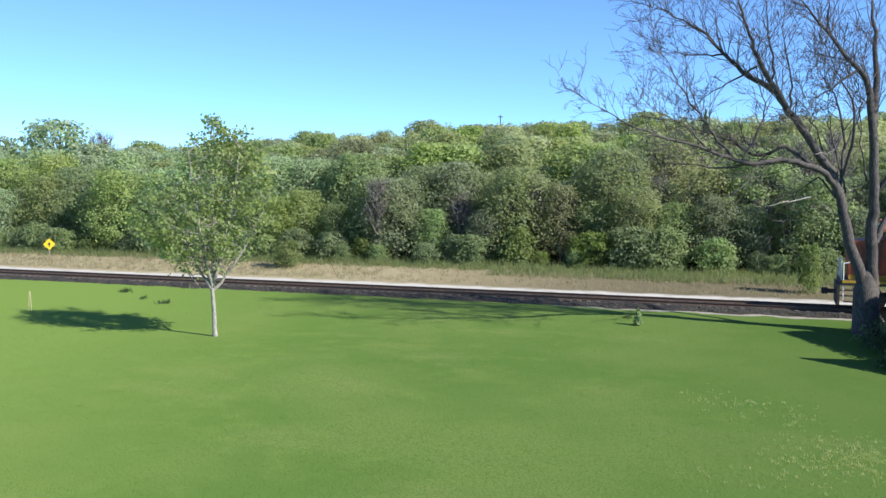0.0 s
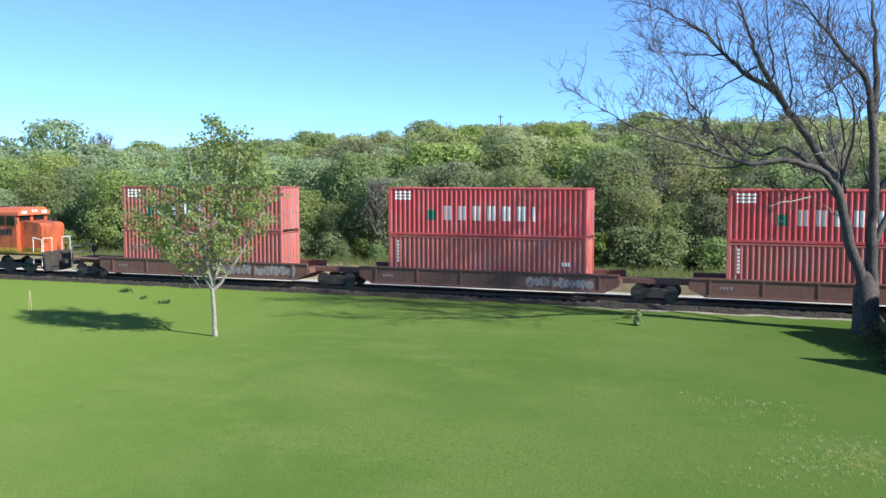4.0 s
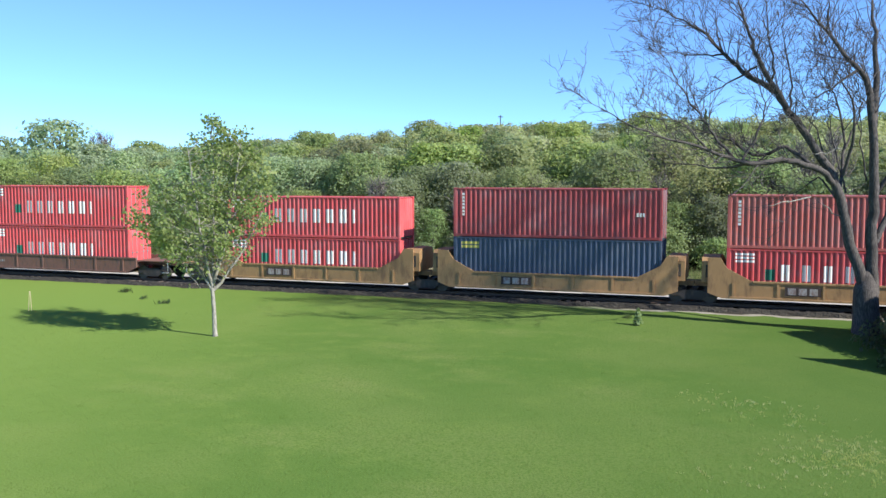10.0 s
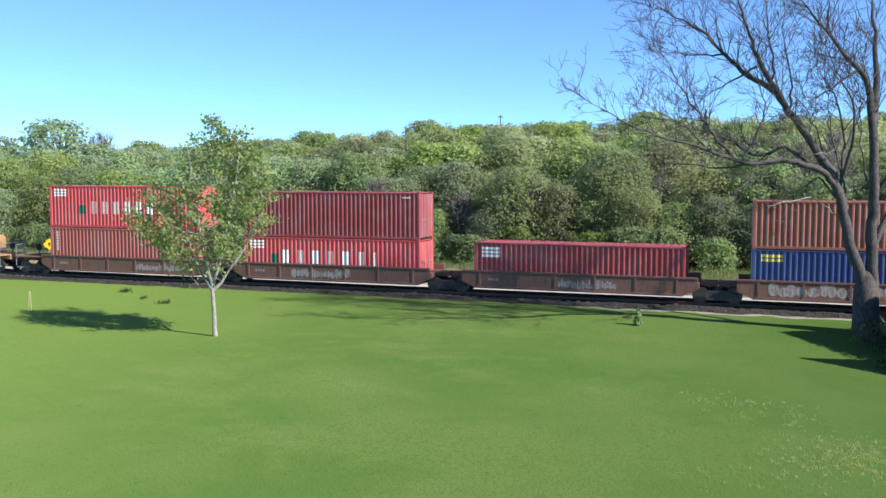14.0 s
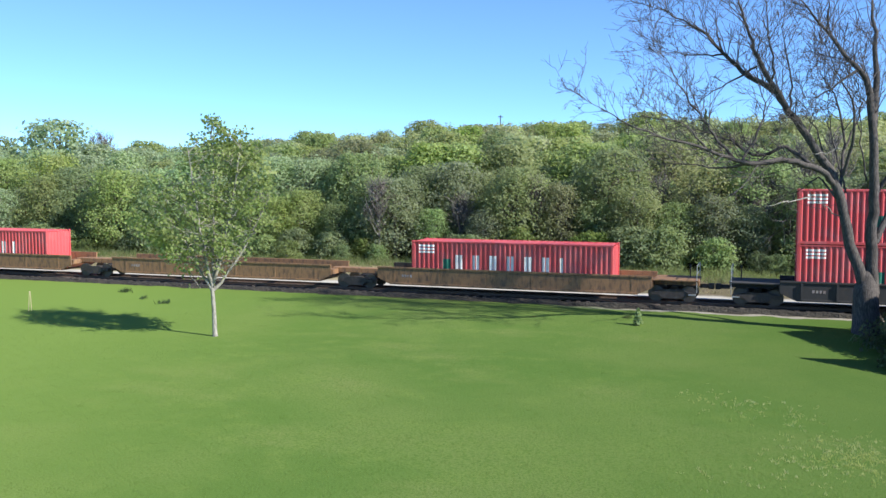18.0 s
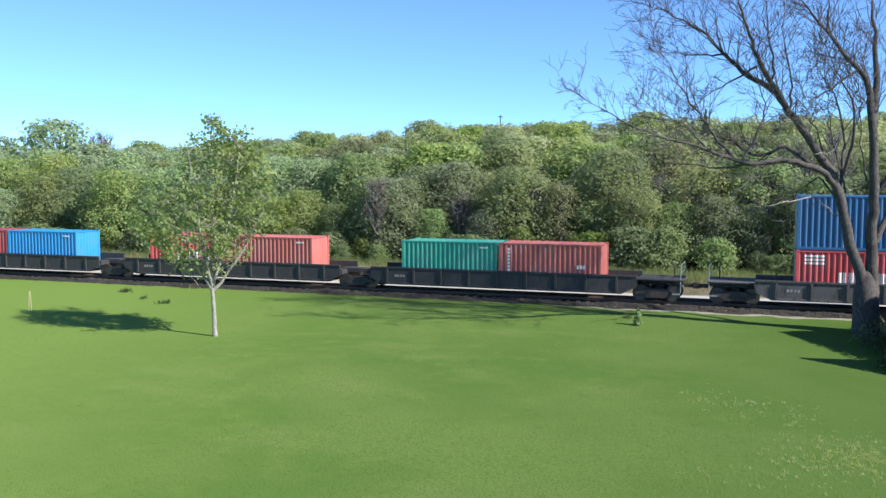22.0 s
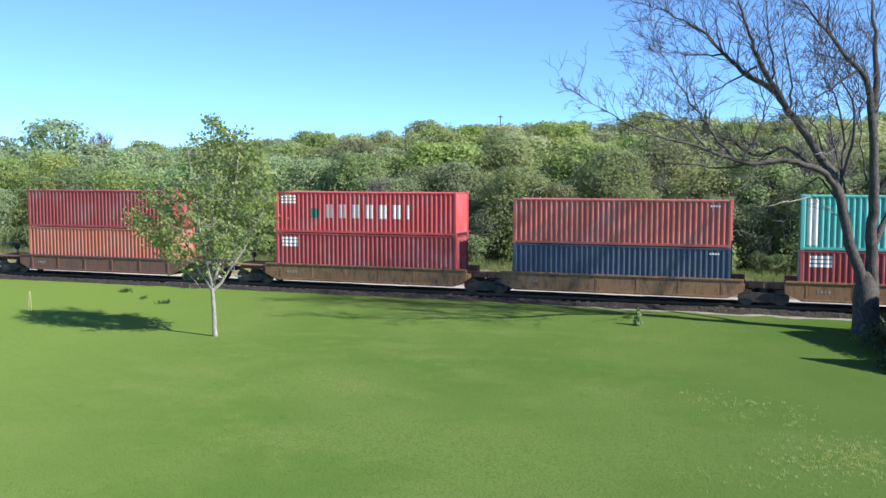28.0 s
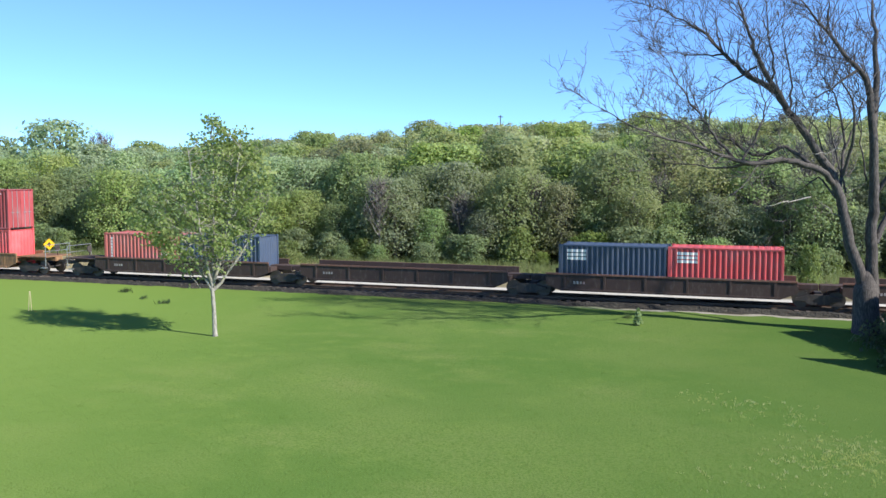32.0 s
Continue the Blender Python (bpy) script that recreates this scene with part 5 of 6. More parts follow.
# ---- the young tree on the lawn
def young_tree():
    rnd, rng = random.Random(21), np.random.default_rng(21)
    t = tagged(new("young_tree"), "slender young lime-green tree with pale trunk on the lawn", "tree")
    top, z0 = 10.45, 2.2
    trunk = Sweep()
    trunk.add([(0, 0, -0.15), (-0.02, 0, 0.15), (-0.04, 0, 1.2), (-0.10, 0, 2.3), (-0.02, 0.1, 3.4)], [0.16, 0.115, 0.10, 0.095, 0.085], 10)
    part("trunk", trunk.mesh("trunk", M_BARK_PALE), None, t, "pale smooth trunk")
    zs = [2.3, 3.0, 3.9, 5.3, 6.2, 7.0, 7.9, 8.7, 9.5, 10.45]
    wide = {-1: [0.3, 1.7, 2.7, 3.7, 3.9, 3.3, 2.3, 1.5, 1.1, 0.15], 1: [0.2, 0.9, 2.3, 3.0, 3.2, 3.2, 3.1, 2.8, 2.1, 0.3]}

    def reach(z, side):
        return float(np.interp(z, zs, wide[side]))

    stems = [((-0.10, 0, 2.3), (0.05, 0.2, 6.0), (0.0, 0.1, top)), ((-0.06, 0, 2.5), (0.9, -0.3, 5.0), (1.5, -0.4, 9.2)),
             ((-0.10, 0, 2.2), (-1.3, 0.2, 4.0), (-2.7, 0.3, 7.6)), ((-0.08, 0, 2.4), (-0.5, -0.7, 5.2), (-0.9, -0.9, 9.0)),
             ((-0.05, 0, 2.6), (0.5, 0.9, 5.4), (0.7, 1.2, 8.8)), ((-0.05, 0, 2.2), (1.4, 0.3, 3.8), (2.7, 0.2, 6.8)), ((-0.08, 0, 2.3), (-0.7, 0.9, 4.0), (-1.7, 1.5, 6.6))]
    tips = []
    for a, b, c in stems:
        a, b, c = Vector(a), Vector(b), Vector(c)
        pts = [a * (1 - f) ** 2 + b * 2 * f * (1 - f) + c * f * f + Vector((rnd.uniform(-.06, .06), rnd.uniform(-.06, .06), 0)) * (0 < f < 1) for f in [i / 9 for i in range(10)]]
        sw = Sweep()
        sw.add(pts, [0.075 * (1 - 0.1 * i) + 0.006 for i in range(10)], 7)
        part("limb", sw.mesh("limb", M_BARK_PALE), None, t)
        for i in range(2, 10):
            for _ in range(4):
                p = pts[i].lerp(pts[max(0, i - 1)], rnd.random())
                ang = rnd.uniform(0, 6.28)
                zz = min(top - 0.1, p.z + rnd.uniform(0.3, 1.5))
                rr = reach(zz, -1 if math.cos(ang) < 0 else 1) * rnd.uniform(0.45, 1.0) ** 0.7
                q = Vector((math.cos(ang) * rr, math.sin(ang) * rr * 0.9, zz))
                if (q - p).length > 2.7:
                    q = p + (q - p).normalized() * rnd.uniform(1.4, 2.7)
                tips.append((p, q))
    tw = Sweep()
    pts = []
    for p, q in tips:
        path = bent(p, q, 4, 0.1, rnd, -0.05)
        tw.add(path, [0.022, 0.017, 0.013, 0.009, 0.005], 4)
        for _ in range(rnd.choice((9, 17, 28, 40)) if q.z > 4.2 else rnd.randint(3, 9)):
            f = rnd.random() ** 0.45
            c = p.lerp(q, f) + Vector((rnd.gauss(0, .15), rnd.gauss(0, .15), rnd.gauss(0, .17)))
            pts.append(c)
    # the low lobes that reach out on one side
    for end, n in (((-4.0, 0.2, 6.0), 120), ((-3.7, -0.3, 5.5), 110), ((-3.1, 0.3, 7.6), 110), ((-2.6, -0.4, 5.0), 110), ((-2.4, 0.3, 4.2), 80), ((-1.6, -0.6, 3.6), 40), ((-2.9, 0.6, 6.4), 110),
                   ((1.9, 0.2, 9.3), 70), ((2.3, -0.3, 8.5), 80), ((0.9, 0.3, 9.6), 70), ((-0.8, 0.0, 9.6), 70), ((-1.2, 0.3, 8.9), 70), ((2.6, 0.2, 7.4), 80), ((2.4, 0.1, 9.0), 90), ((1.6, 0.2, 9.8), 70), ((2.9, 0.0, 8.0), 90), ((3.1, 0.2, 6.9), 90), ((3.1, -0.2, 5.8), 80), ((0.6, -0.2, 9.9), 60),
                   ((1.2, 0.3, 8.2), 90), ((0.5, -0.4, 7.3), 80), ((1.8, -0.4, 6.6), 80), ((-3.5, 0.1, 6.9), 90), ((-3.3, -0.2, 5.0), 80)):
        p, q = Vector((0.45 * end[0], 0.1, end[2] - 1.3)), Vector(end)
        tw.add(bent(p, q, 4, 0.1, rnd, -0.05), [0.03, 0.024, 0.018, 0.012, 0.006], 5)
        for _ in range(int(n * (1.7 if end[2] > 7 or end[0] < -2.4 else 1.0))):
            pts.append(p.lerp(q, rnd.random() ** 0.5) + Vector((rnd.gauss(0, .26), rnd.gauss(0, .26), rnd.gauss(0, .22))))
    part("twig_spray", tw.mesh("twig_spray", M_BARK_PALE), None, t)["kind"] = "stuff"
    part("leaves", leaf_mesh("leaves", [tuple(p) for p in pts], rng.uniform(0.058, 0.125, len(pts)), LEAF["lime"], rng), None, t, "fresh lime-green leaves")
    t.location = (-11.05, 44.5, LAWN_Z)
    return t


young_tree()


# ---- the large bare tree
def big_tree():
    rnd = random.Random(8)
    t = tagged(new("bare_tree"), "large old bare tree with dark forked trunk on the lawn", "tree")
    D = 43.4
    t.location = (20.0, D, LAWN_Z)

    trunk = Sweep()
    trunk.add([(0.05, 0, -0.2), (0.03, 0, 0.15), (0, 0, 0.7), (-0.04, 0, 1.6), (-0.06, 0, 2.4), (-0.06, 0, 3.3)], [0.86, 0.70, 0.62, 0.59, 0.55, 0.24], 14)
    part("trunk", trunk.mesh("trunk", M_BARK_DARK), None, t, "thick dark furrowed trunk")
    twigs = Sweep()

    def grow(p, d, length, r, depth):
        n = 5
        pts, q, dd = [p], p, d.normalized()
        for i in range(n):
            dd = (dd + Vector((rnd.gauss(0, .13), rnd.gauss(0, .13), rnd.gauss(0.035, .11)))).normalized()
            q = q + dd * (length / n)
            pts.append(q)
        twigs.add(pts, [max(0.0085, r * (1 - 0.16 * i)) for i in range(n + 1)], 4 if depth > 0 else 3)
        if depth == 0:
            return
        for k in range(rnd.randint(2, 4)):
            f = rnd.uniform(0.2, 1.0)
            j = min(n - 1, int(f * n))
            at = pts[j].lerp(pts[j + 1], f * n - j)
            side = dd.cross(Vector((rnd.gauss(0, 1), rnd.gauss(0, 1), rnd.gauss(0, 1)))).normalized()
            grow(at, dd * rnd.uniform(0.7, 1.1) + side * rnd.uniform(0.45, 1.0) + Vector((0, 0, 0.05)), length * rnd.uniform(0.38, 0.66), r * 0.55, depth - 1)

    def limb(r0, *bends):
        pts = [Vector(p) for p in bends]
        pts = [pts[0] * 2 - pts[1]] + pts + [pts[-1] * 2 - pts[-2]]
        fine = []
        for i in range(1, len(pts) - 2):
            a, b, c, d = pts[i - 1:i + 3]
            for f in (0, 0.25, 0.5, 0.75):
                q = 0.5 * (2 * b + (c - a) * f + (2 * a - 5 * b + 4 * c - d) * f * f + (3 * b - a - 3 * c + d) * f ** 3)
                fine.append(q + Vector((rnd.uniform(-.07, .07), rnd.uniform(-.07, .07), rnd.uniform(-.05, .05))) * (len(fine) > 0))
        fine.append(pts[-2])
        m = len(fine)
        rad = [max(0.012, 0.86 * r0 * (1 - i / (m - 1)) ** 1.05) for i in range(m)]
        sw = Sweep()
        sw.add(fine, rad, 8)
        part("limb", sw.mesh("limb", M_BARK_DARK), None, t)
        for i in range(5 if r0 < 0.3 else 12, m):
            d = (fine[i] - fine[i - 1]).normalized()
            for _ in range(1 + (i % 2) + (i > m - 5)):
                side = d.cross(Vector((rnd.gauss(0, 1), rnd.gauss(0, 1), rnd.gauss(0, 1)))).normalized()
                long = rnd.uniform(0.7, 2.7) * (0.65 if fine[i].x < -9.5 else 1.0)
                grow(fine[i], d * 0.75 + side * 0.75 + Vector((0, 0, 0.22)), long, min(0.030, rad[i] * 0.3 + 0.010), 2 if rad[i] < 0.2 else 1)

    # the limbs that shape the tree: thickness at the start, then its bends (across, deep, up) from the foot
    limb(0.34, (-0.12, 0, 2.18), (-0.82, 0.1, 4.58), (-1.44, 0.3, 7.23), (-2.58, 0.4, 9.04), (-3.79, 0.5, 10.75), (-4.55, 0.6, 11.79), (-5.97, 0.7, 12.61), (-6.85, 0.7, 13.5), (-7.96, 0.6, 14.5), (-9.6, 0.4, 15.3), (-11.02, 0.2, 15.73))
    limb(0.17, (-3.98, 0.5, 11.04), (-5.2, 0.2, 12.94), (-5.87, 0, 14.21), (-6.44, -0.2, 15.6), (-6.85, -0.4, 16.98))
    limb(0.36, (0.28, 0, 2.18), (0.06, -0.1, 4.86), (-0.02, -0.3, 7.24), (-0.21, -0.4, 10.36), (-0.54, -0.3, 12.12), (-1.33, -0.2, 13.05), (-2.3, 0.1, 14.48), (-3.36, 0.3, 15.8), (-4.06, 0.5, 17.17))
    limb(0.22, (-0.2, -0.4, 10.23), (0.15, 0.2, 13), (-0.04, 0.5, 15.63), (-0.15, 0.6, 17.71))
    limb(0.19, (-1.55, 0.3, 7.29), (-2.79, -0.2, 8.13), (-4.46, -0.6, 8.44), (-5.94, -1, 8.28), (-7.12, -1.3, 8.56), (-8.16, -1.5, 8.96), (-10.02, -1.8, 9.4), (-11.78, -2, 10.01), (-13.08, -1.9, 10.77), (-14.36, -1.7, 11.53))
    limb(0.12, (-2.89, -0.2, 8.18), (-3.82, 0.5, 9.06), (-4.92, 0.9, 8.67), (-5.94, 1.2, 9.22), (-7.03, 1.4, 9.71), (-8.15, 1.5, 10.04), (-9.77, 1.6, 10.53))
    limb(0.085, (-6.78, -1.2, 8.46), (-7.64, -0.9, 9.61), (-8.28, -0.7, 10.52), (-9.08, -0.5, 11.64), (-9.46, -0.3, 12.63), (-10.08, -0.2, 13.62), (-10.42, 0, 14.77))
    limb(0.075, (-6.44, -1.1, 8.33), (-5.66, -0.8, 9.69), (-5.31, -0.6, 10.99), (-5.68, -0.5, 12.45), (-5.51, -0.4, 13.95))
    limb(0.07, (-5.4, 0.2, 12.79), (-6.39, 0.7, 12.16), (-7.38, 1.1, 11.57), (-8.41, 1.4, 10.84))
    limb(0.1, (-1.37, 0.2, 7.1), (-0.89, 1, 9.24), (-1.11, 1.4, 11.27), (-1.85, 1.7, 12.64), (-2.25, 1.9, 14))
    limb(0.1, (-1.28, 0.1, 7.76), (-1.27, -0.9, 9.77), (-1.81, -1.3, 11.56), (-2.69, -1.6, 12.73), (-2.98, -1.8, 14.48))
    limb(0.07, (-0.87, 0.9, 9.05), (-0.11, 1.3, 10.59), (0.21, 1.5, 11.81), (0.08, 1.8, 14.53))
    limb(0.07, (-1.57, 0.2, 6.71), (-2.02, 1, 7.63), (-2.66, 1.4, 7.08), (-3.4, 1.6, 6.81))
    limb(0.075, (-5.94, -1, 8.25), (-7.25, -0.2, 8.08), (-9.2, 0.4, 8.29), (-11.26, 0.7, 7.9))
    limb(0.08, (-3.76, 0.5, 10.67), (-3.44, 1.2, 12.32), (-3.73, 1.6, 14.23), (-3.57, 1.9, 16.41))
    limb(0.08, (-4.55, 0.6, 11.73), (-4.86, -0.3, 13.19), (-5.38, -0.8, 14.64), (-5.38, -1.1, 16.34))
    limb(0.075, (-6.79, 0.7, 13.42), (-7.18, 1.2, 13.43), (-8.5, 1.5, 13.52), (-9.78, 1.8, 13.94))
    limb(0.075, (-6.84, 0.7, 13.45), (-7.1, 1.2, 14.7), (-6.94, 1.5, 16.07))
    limb(0.08, (-0.85, -0.2, 12.64), (-2.16, -0.9, 11.85), (-3.32, -1.3, 11.06), (-4.04, -1.6, 10.16))
    limb(0.08, (-2.3, 0.1, 14.43), (-2.48, -0.5, 15.45), (-2.29, -0.8, 16.9))
    limb(0.06, (-8.16, -1.5, 8.96), (-9.15, -1.8, 9.9), (-10.34, -2, 10.51), (-11.35, -2, 11.25))
    limb(0.20, (0.3, 0, 4.6), (1.5, 0.4, 7.0), (2.8, 0.6, 9.6), (4.0, 0.8, 12.4), (5.0, 0.9, 15.4))
    limb(0.14, (0.2, 0.1, 6.8), (1.2, -0.9, 9.0), (2.0, -1.6, 11.8), (2.6, -2.0, 14.8))
    limb(0.06, (-1.0, 0.4, 6.9), (-1.4, 0.8, 9.0), (-1.6, 1.2, 11.0), (-1.3, 1.4, 13.0))
    limb(0.06, (-0.3, -0.2, 7.5), (-0.9, -0.8, 9.2), (-1.2, -1.2, 11.0), (-1.9, -1.4, 12.6))
    limb(0.06, (0.1, 0.2, 8.0), (0.5, 0.8, 10.0), (0.8, 1.0, 12.0), (1.0, 1.2, 14.0))
    limb(0.06, (-2.2, 0.4, 8.5), (-1.9, 1.4, 9.6), (-2.6, 1.8, 11.2), (-2.4, 2.0, 12.6))
    # a few dead, barkless branches that still hang in it
    for a, b in (((-3.0, -0.5, 6.75), (-5.3, -1.0, 6.35)), ((-1.5, -0.2, 8.95), (-3.1, -0.6, 8.75)), ((-1.0, 0.2, 5.6), (-2.3, 0.1, 6.5))):
        sw = Sweep()
        sw.add(bent(a, b, 7, 0.18, rnd), [0.035, 0.034, 0.03, 0.028, 0.025, 0.022, 0.018, 0.012], 5)
        part("dead_branch", sw.mesh("dead_branch", M_BARK_PALE), None, t, "pale barkless dead branch")
    part("twig_spray", twigs.mesh("twig_spray", M_TWIG), None, t, "fine bare twigs")["kind"] = "stuff"
    return t


big_tree()


def conifer(x, y, h, r, seed, leaf="needle", words="dense cone-shaped evergreen just out of view, added for its shadow"):
    """A dense, cone-shaped evergreen."""
    rng, rnd = np.random.default_rng(seed), random.Random(seed)
    t = tagged(new("conifer"), words, "conifer")
    sw = Sweep()
    sw.add([(0, 0, -0.1), (0, 0, h * 0.5), (0, 0, h * 0.97)], [0.09, 0.05, 0.012], 7)
    part("trunk", sw.mesh("trunk", M_BARK_DARK), None, t)
    n = int(1100 * h * r)
    f = 1 - np.sqrt(rng.uniform(0, 1, n))
    a = rng.uniform(0, 2 * math.pi, n)
    rr = r * (1 - f) * rng.uniform(0.55, 1.05, n) * (1 + 0.12 * np.sin(a * 7 + f * 30))
    p = np.stack([np.cos(a) * rr, np.sin(a) * rr, 0.1 + f * (h - 0.1)], 1)
    d = np.stack([np.cos(a), np.sin(a), np.full(n, 0.3)], 1)
    part("crown", leaf_mesh("crown", p, rng.uniform(0.06, 0.14, n), LEAF[leaf], rng, d), None, t)
    s, o = to_track(x, y)
    t.location = (x, y, rise(s, o))
    return t


# added just out of view, sized and placed for their shadows on the lawn
conifer(24.4, 38.8, 6.9, 5.8, 31)
conifer(19.25, 36.3, 3.4, 1.65, 32)
# the seedling stands in view
conifer(9.75, 45.9, 0.9, 0.20, 33, "deep", "small thin green seedling standing alone in the lawn")

# ---------------------------------------------------------------- by the track
M_SIGN = plain("yellow_sign_sheeting", (0.80, 0.48, 0.01), 0.4, var=0.06)
M_POST = plain("weathered_wood_post", (0.22, 0.19, 0.15), 0.9, var=0.25)
M_STAKE = plain("pale_wood_stake", (0.50, 0.42, 0.24), 0.85, var=0.2)


def warning_sign():
    w = tagged(new("warning_sign"), "yellow diamond warning sign with a black mark on a post", "road sign")
    part("post", box(-0.05, 0.05, 0.012, 0.09, -0.3, 1.75, 0.01), M_POST, w, "weathered wooden post")
    d = 0.48
    part("panel", prism([(-d, 1.35), (0, 1.35 - d), (d, 1.35), (0, 1.35 + d)], 0.0, 0.008, "y"), M_SIGN, w, "yellow diamond panel")
    part("symbol", prism([(-0.05, 1.15), (0.05, 1.15), (0.05, 1.32), (0.16, 1.32), (0.0, 1.55), (-0.16, 1.32), (-0.05, 1.32)], -0.005, -0.002, "y"), M_BLACK, w, "black arrow mark")
    s, o = to_track((85 - 784) / 1640 * 77.5, 77.5)
    w.matrix_world = Matrix.Translation(tf(s, o, rise(s, o))) @ Matrix.Rotation(0.35, 4, "Z")


warning_sign()


def garden_stake():
    k = tagged(new("garden_stakes"), "pair of thin pale stakes standing in the lawn", "stake")
    for x, lean in ((-0.10, 0.10), (0.10, -0.06)):
        bm = bmesh.new()
        tube(bm, (x, 0, -0.2), (x + lean, 0, 1.15), 0.022, 0.018, 6)
        part("stake", bm, M_STAKE, k)
    bm = bmesh.new()
    tube(bm, (-0.03, 0, 0.95), (0.07, 0, 0.95), 0.015)
    part("tie", bm, M_STAKE, k)
    k.location = (-23.6, 52.5, LAWN_Z)


garden_stake()

# ---------------------------------------------------------------- grass and weeds
def blade_mass(name, spots, heights, widths, spread, blades, material, rng):
    """Tufts of narrow three-cornered blades."""
    n = len(spots) * blades
    base = np.repeat(np.asarray(spots, float), blades, 0)
    base[:, :2] += rng.normal(size=(n, 2)) * spread
    h = np.repeat(np.asarray(heights, float), blades) * rng.uniform(0.5, 1.1, n)
    a = rng.uniform(0, 2 * math.pi, n)
    w = np.repeat(np.asarray(widths, float), blades)
    side = np.stack([np.cos(a), np.sin(a), np.zeros(n)], 1) * w[:, None]
    lean = np.stack([rng.normal(size=n) * 0.35 * h, rng.normal(size=n) * 0.35 * h, h], 1)
    verts = np.stack([base - side, base + side, base + lean], 1).reshape(-1, 3)
    faces = np.arange(n * 3).reshape(-1, 3)
    me = bpy.data.meshes.new(name)
    me.from_pydata(verts.tolist(), [], faces.tolist())
    me.materials.append(material)
    return new(name, me)


def ground_spot(x, y):
    s, o = to_track(x, y)
    return (x, y, rise(s, o) - 0.01)


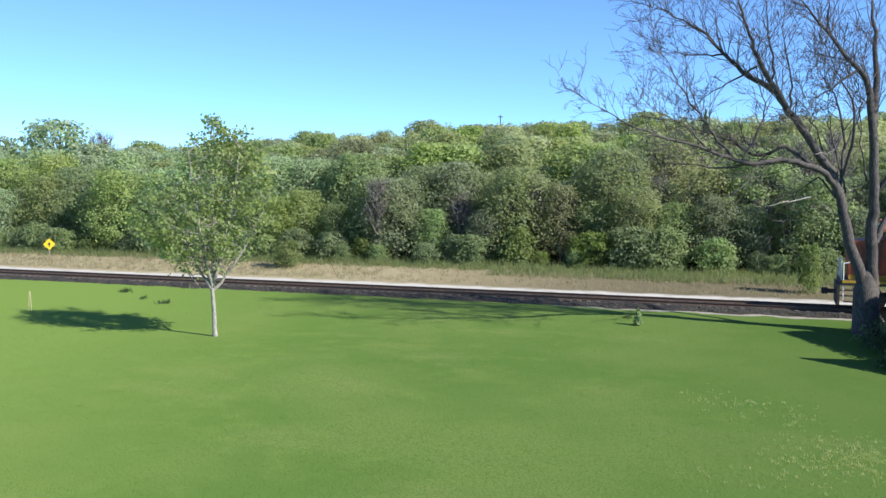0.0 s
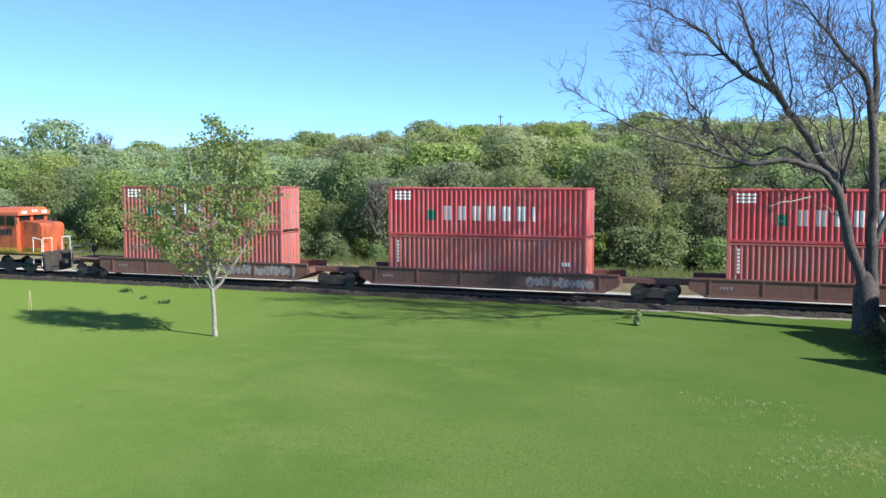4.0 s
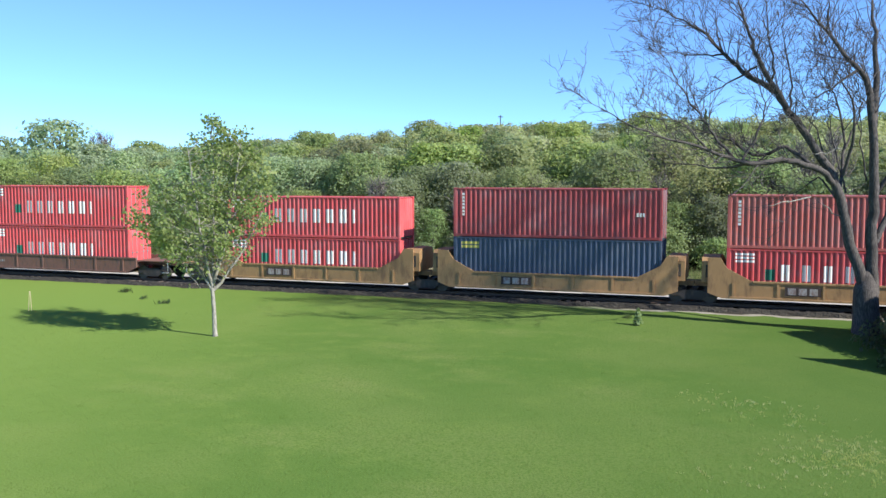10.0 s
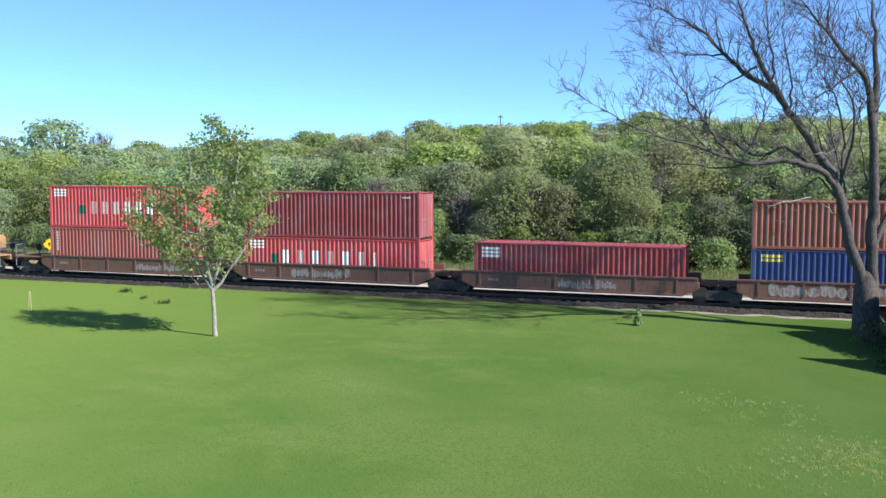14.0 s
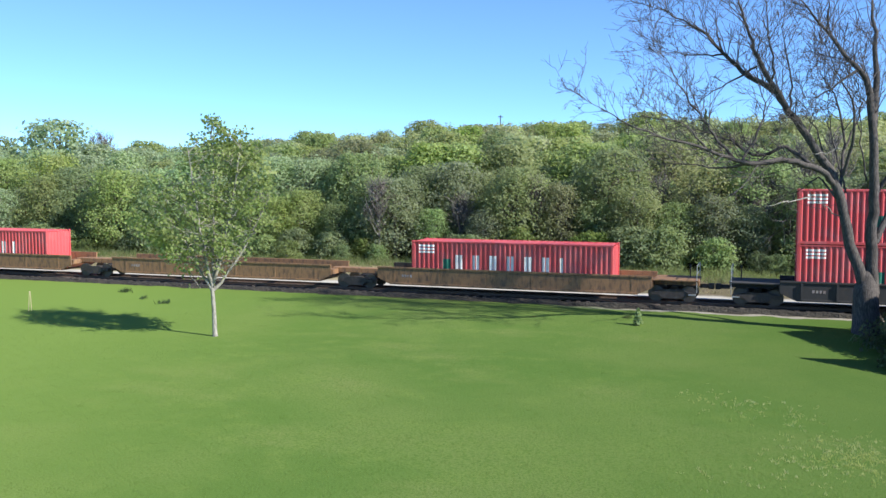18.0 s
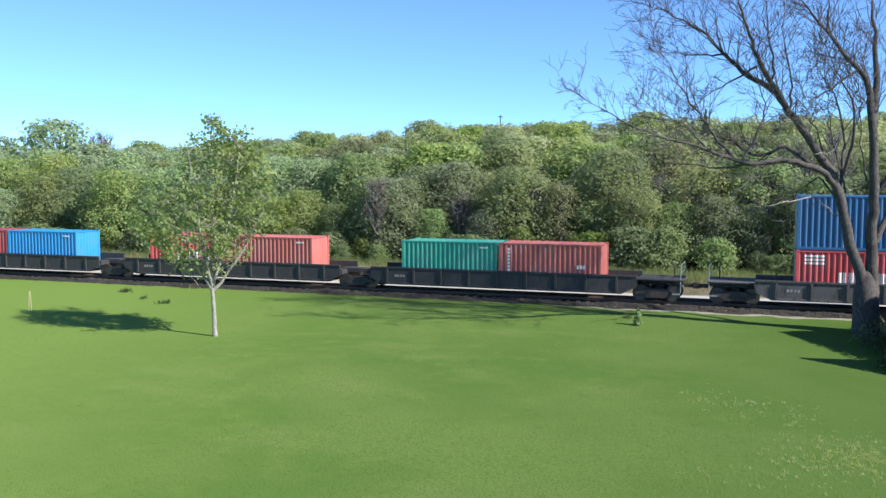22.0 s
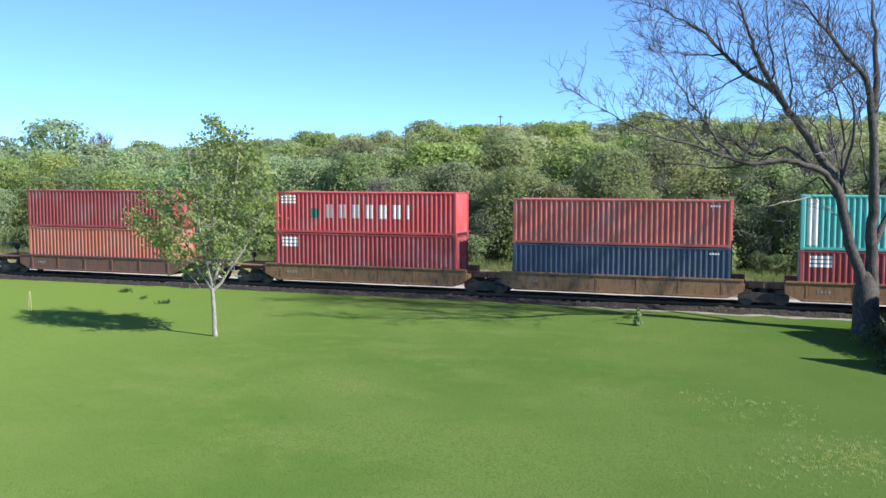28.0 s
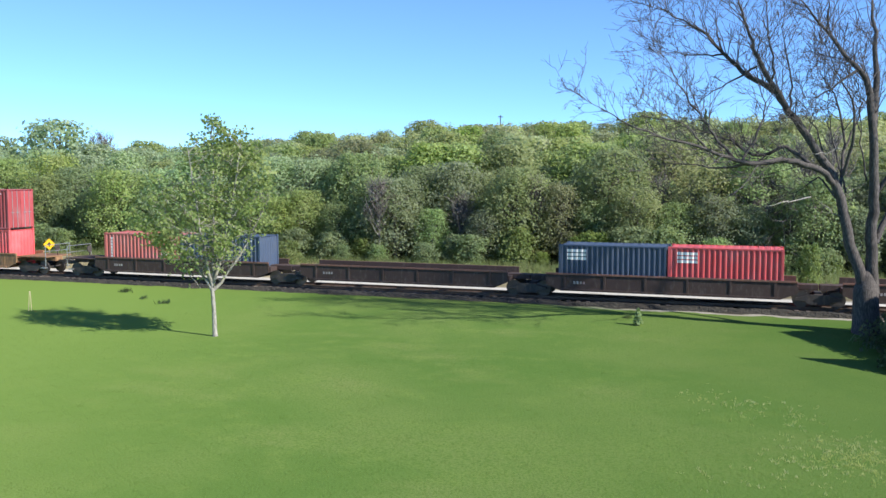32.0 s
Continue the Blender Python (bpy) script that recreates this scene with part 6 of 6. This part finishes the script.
def build_grass():
    rng = np.random.default_rng(77)
    # short mown blades over the part of the lawn that lies nearest
    spots = []
    while len(spots) < 16000:
        y = 20.0 + 32.0 * rng.random() ** 1.5
        x = rng.uniform(-0.56, 0.56) * y
        if to_track(x, y)[1] < -4.3:
            spots.append(ground_spot(x, y))
    m = foliage("mown_grass_blades", (0.095, 0.165, 0.026), (0.150, 0.205, 0.045), 0.0, 0.0)
    tagged(blade_mass("lawn_grass", spots, rng.uniform(0.03, 0.06, len(spots)), np.full(len(spots), 0.006), 0.10, 5, m, rng), "short mown green grass blades of the lawn", "grass", kind="stuff")
    # pale seeding weeds in patches
    spots = []
    for cx, cy, sx, sy, n in ((11.6, 25.2, 1.0, 1.2, 240), (10.6, 24.6, 0.9, 0.6, 110), (10.2, 31.0, 0.8, 0.9, 46), (11.5, 29.0, 0.6, 0.8, 30), (9.0, 31.5, 0.5, 1.0, 24), (12.3, 23.0, 0.7, 0.5, 70), (8.2, 23.2, 1.2, 0.6, 24)):
        for _ in range(n):
            spots.append(ground_spot(cx + rng.normal() * sx, cy + rng.normal() * sy))
    m = foliage("pale_seeding_weed", (0.44, 0.47, 0.13), (0.60, 0.58, 0.27), 0.0, 0.0)
    tagged(blade_mass("weeds", spots, rng.uniform(0.05, 0.13, len(spots)), np.full(len(spots), 0.011), 0.05, 5, m, rng), "pale seeding weeds in patches on the lawn", "weeds", kind="stuff")
    # dark broad-leaved weeds standing singly in the lawn
    spots = []
    for cx, cy, sp, n in ((-20.2, 58.6, 0.16, 46), (-16.4, 54.2, 0.2, 26), (9.6, 47.9, 0.14, 18), (-18.2, 55.8, 0.12, 14)):
        for _ in range(n):
            spots.append(ground_spot(cx + rng.normal() * sp, cy + rng.normal() * sp))
    m = foliage("dark_weed_leaves", (0.040, 0.075, 0.020), (0.065, 0.110, 0.030), 0.0, 0.0)
    tagged(blade_mass("lawn_weeds", spots, rng.uniform(0.12, 0.34, len(spots)), np.full(len(spots), 0.022), 0.05, 4, m, rng), "dark-green broad-leaved weeds standing singly in the lawn", "weeds", kind="stuff")
    # tall dry grass beyond the gravel
    spots = []
    for _ in range(9000):
        s = rng.uniform(-72, 38)
        if s > -8 and rng.random() < 0.6:
            continue
        o = 5.0 + 8.8 * rng.random()
        spots.append(tuple(tf(s, o, rise(s, o) - 0.02)))
    m = foliage("dry_straw_grass", (0.31, 0.26, 0.15), (0.41, 0.35, 0.22), 0.0, 0.0)
    tagged(blade_mass("dry_grass", spots, rng.uniform(0.12, 0.42, len(spots)), np.full(len(spots), 0.016), 0.14, 6, m, rng), "straw-coloured dry grass between gravel road and wood", "grass", kind="stuff")
    spots = []
    for _ in range(6800):
        s = rng.uniform(-74, 40)
        o = (11.0 if s < 0 else 9.2) + 5.4 * rng.random()
        spots.append(tuple(tf(s, o, rise(s, o) - 0.02)))
    m = foliage("rank_green_grass", (0.14, 0.20, 0.05), (0.20, 0.24, 0.08), 0.0, 0.0)
    tagged(blade_mass("rank_grass", spots, rng.uniform(0.25, 0.75, len(spots)), np.full(len(spots), 0.02), 0.14, 6, m, rng), "rank green grass along the edge of the wood", "grass", kind="stuff")


build_grass()

# ---------------------------------------------------------------- ties of the track, nearest ones each by itself
def build_ties():
    rnd = random.Random(9)
    meshes = [mesh_of("tie", box(-0.115 - 0.01 * k, 0.115, -1.3, 1.3 - 0.03 * k, -0.34, -0.172 + 0.004 * k, 0.012), M_TIE) for k in range(3)]
    for i in range(170):
        part("tie", meshes[i % 3], None, TRACK, "", Matrix.Translation((-58 + i * 0.56 + rnd.uniform(-.02, .02), rnd.uniform(-.04, .04), 0)) @ Matrix.Rotation(rnd.uniform(-.02, .02), 4, "Z"))
    verts, faces = [], []
    x = -858.0
    while x < 898:
        if not -58.3 < x < 37.2:
            k = len(verts)
            verts += [(x + a, b, c) for c in (-0.34, -0.172) for b in (-1.3, 1.3) for a in (-0.115, 0.115)]
            faces += [tuple(k + j for j in q) for q in ((4, 5, 7, 6), (0, 1, 5, 4), (2, 6, 7, 3), (0, 4, 6, 2), (1, 3, 7, 5))]
        x += 0.56
    me = bpy.data.meshes.new("far_ties")
    me.from_pydata(verts, [], faces)
    me.materials.append(M_TIE)
    part("far_ties", me, None, TRACK)["kind"] = "stuff"


build_ties()


# ---------------------------------------------------------------- what moves
def motions():
    for ob, s, z, flip in MOVING:
        turn = Matrix.Rotation(math.pi, 4, "Z") if flip else Matrix.Identity(4)
        walk(ob, [(t, AXIS @ Matrix.Translation((s - SPEED * t, 0, z)) @ turn) for t in (0.0, 16.0, 32.0)])


motions()
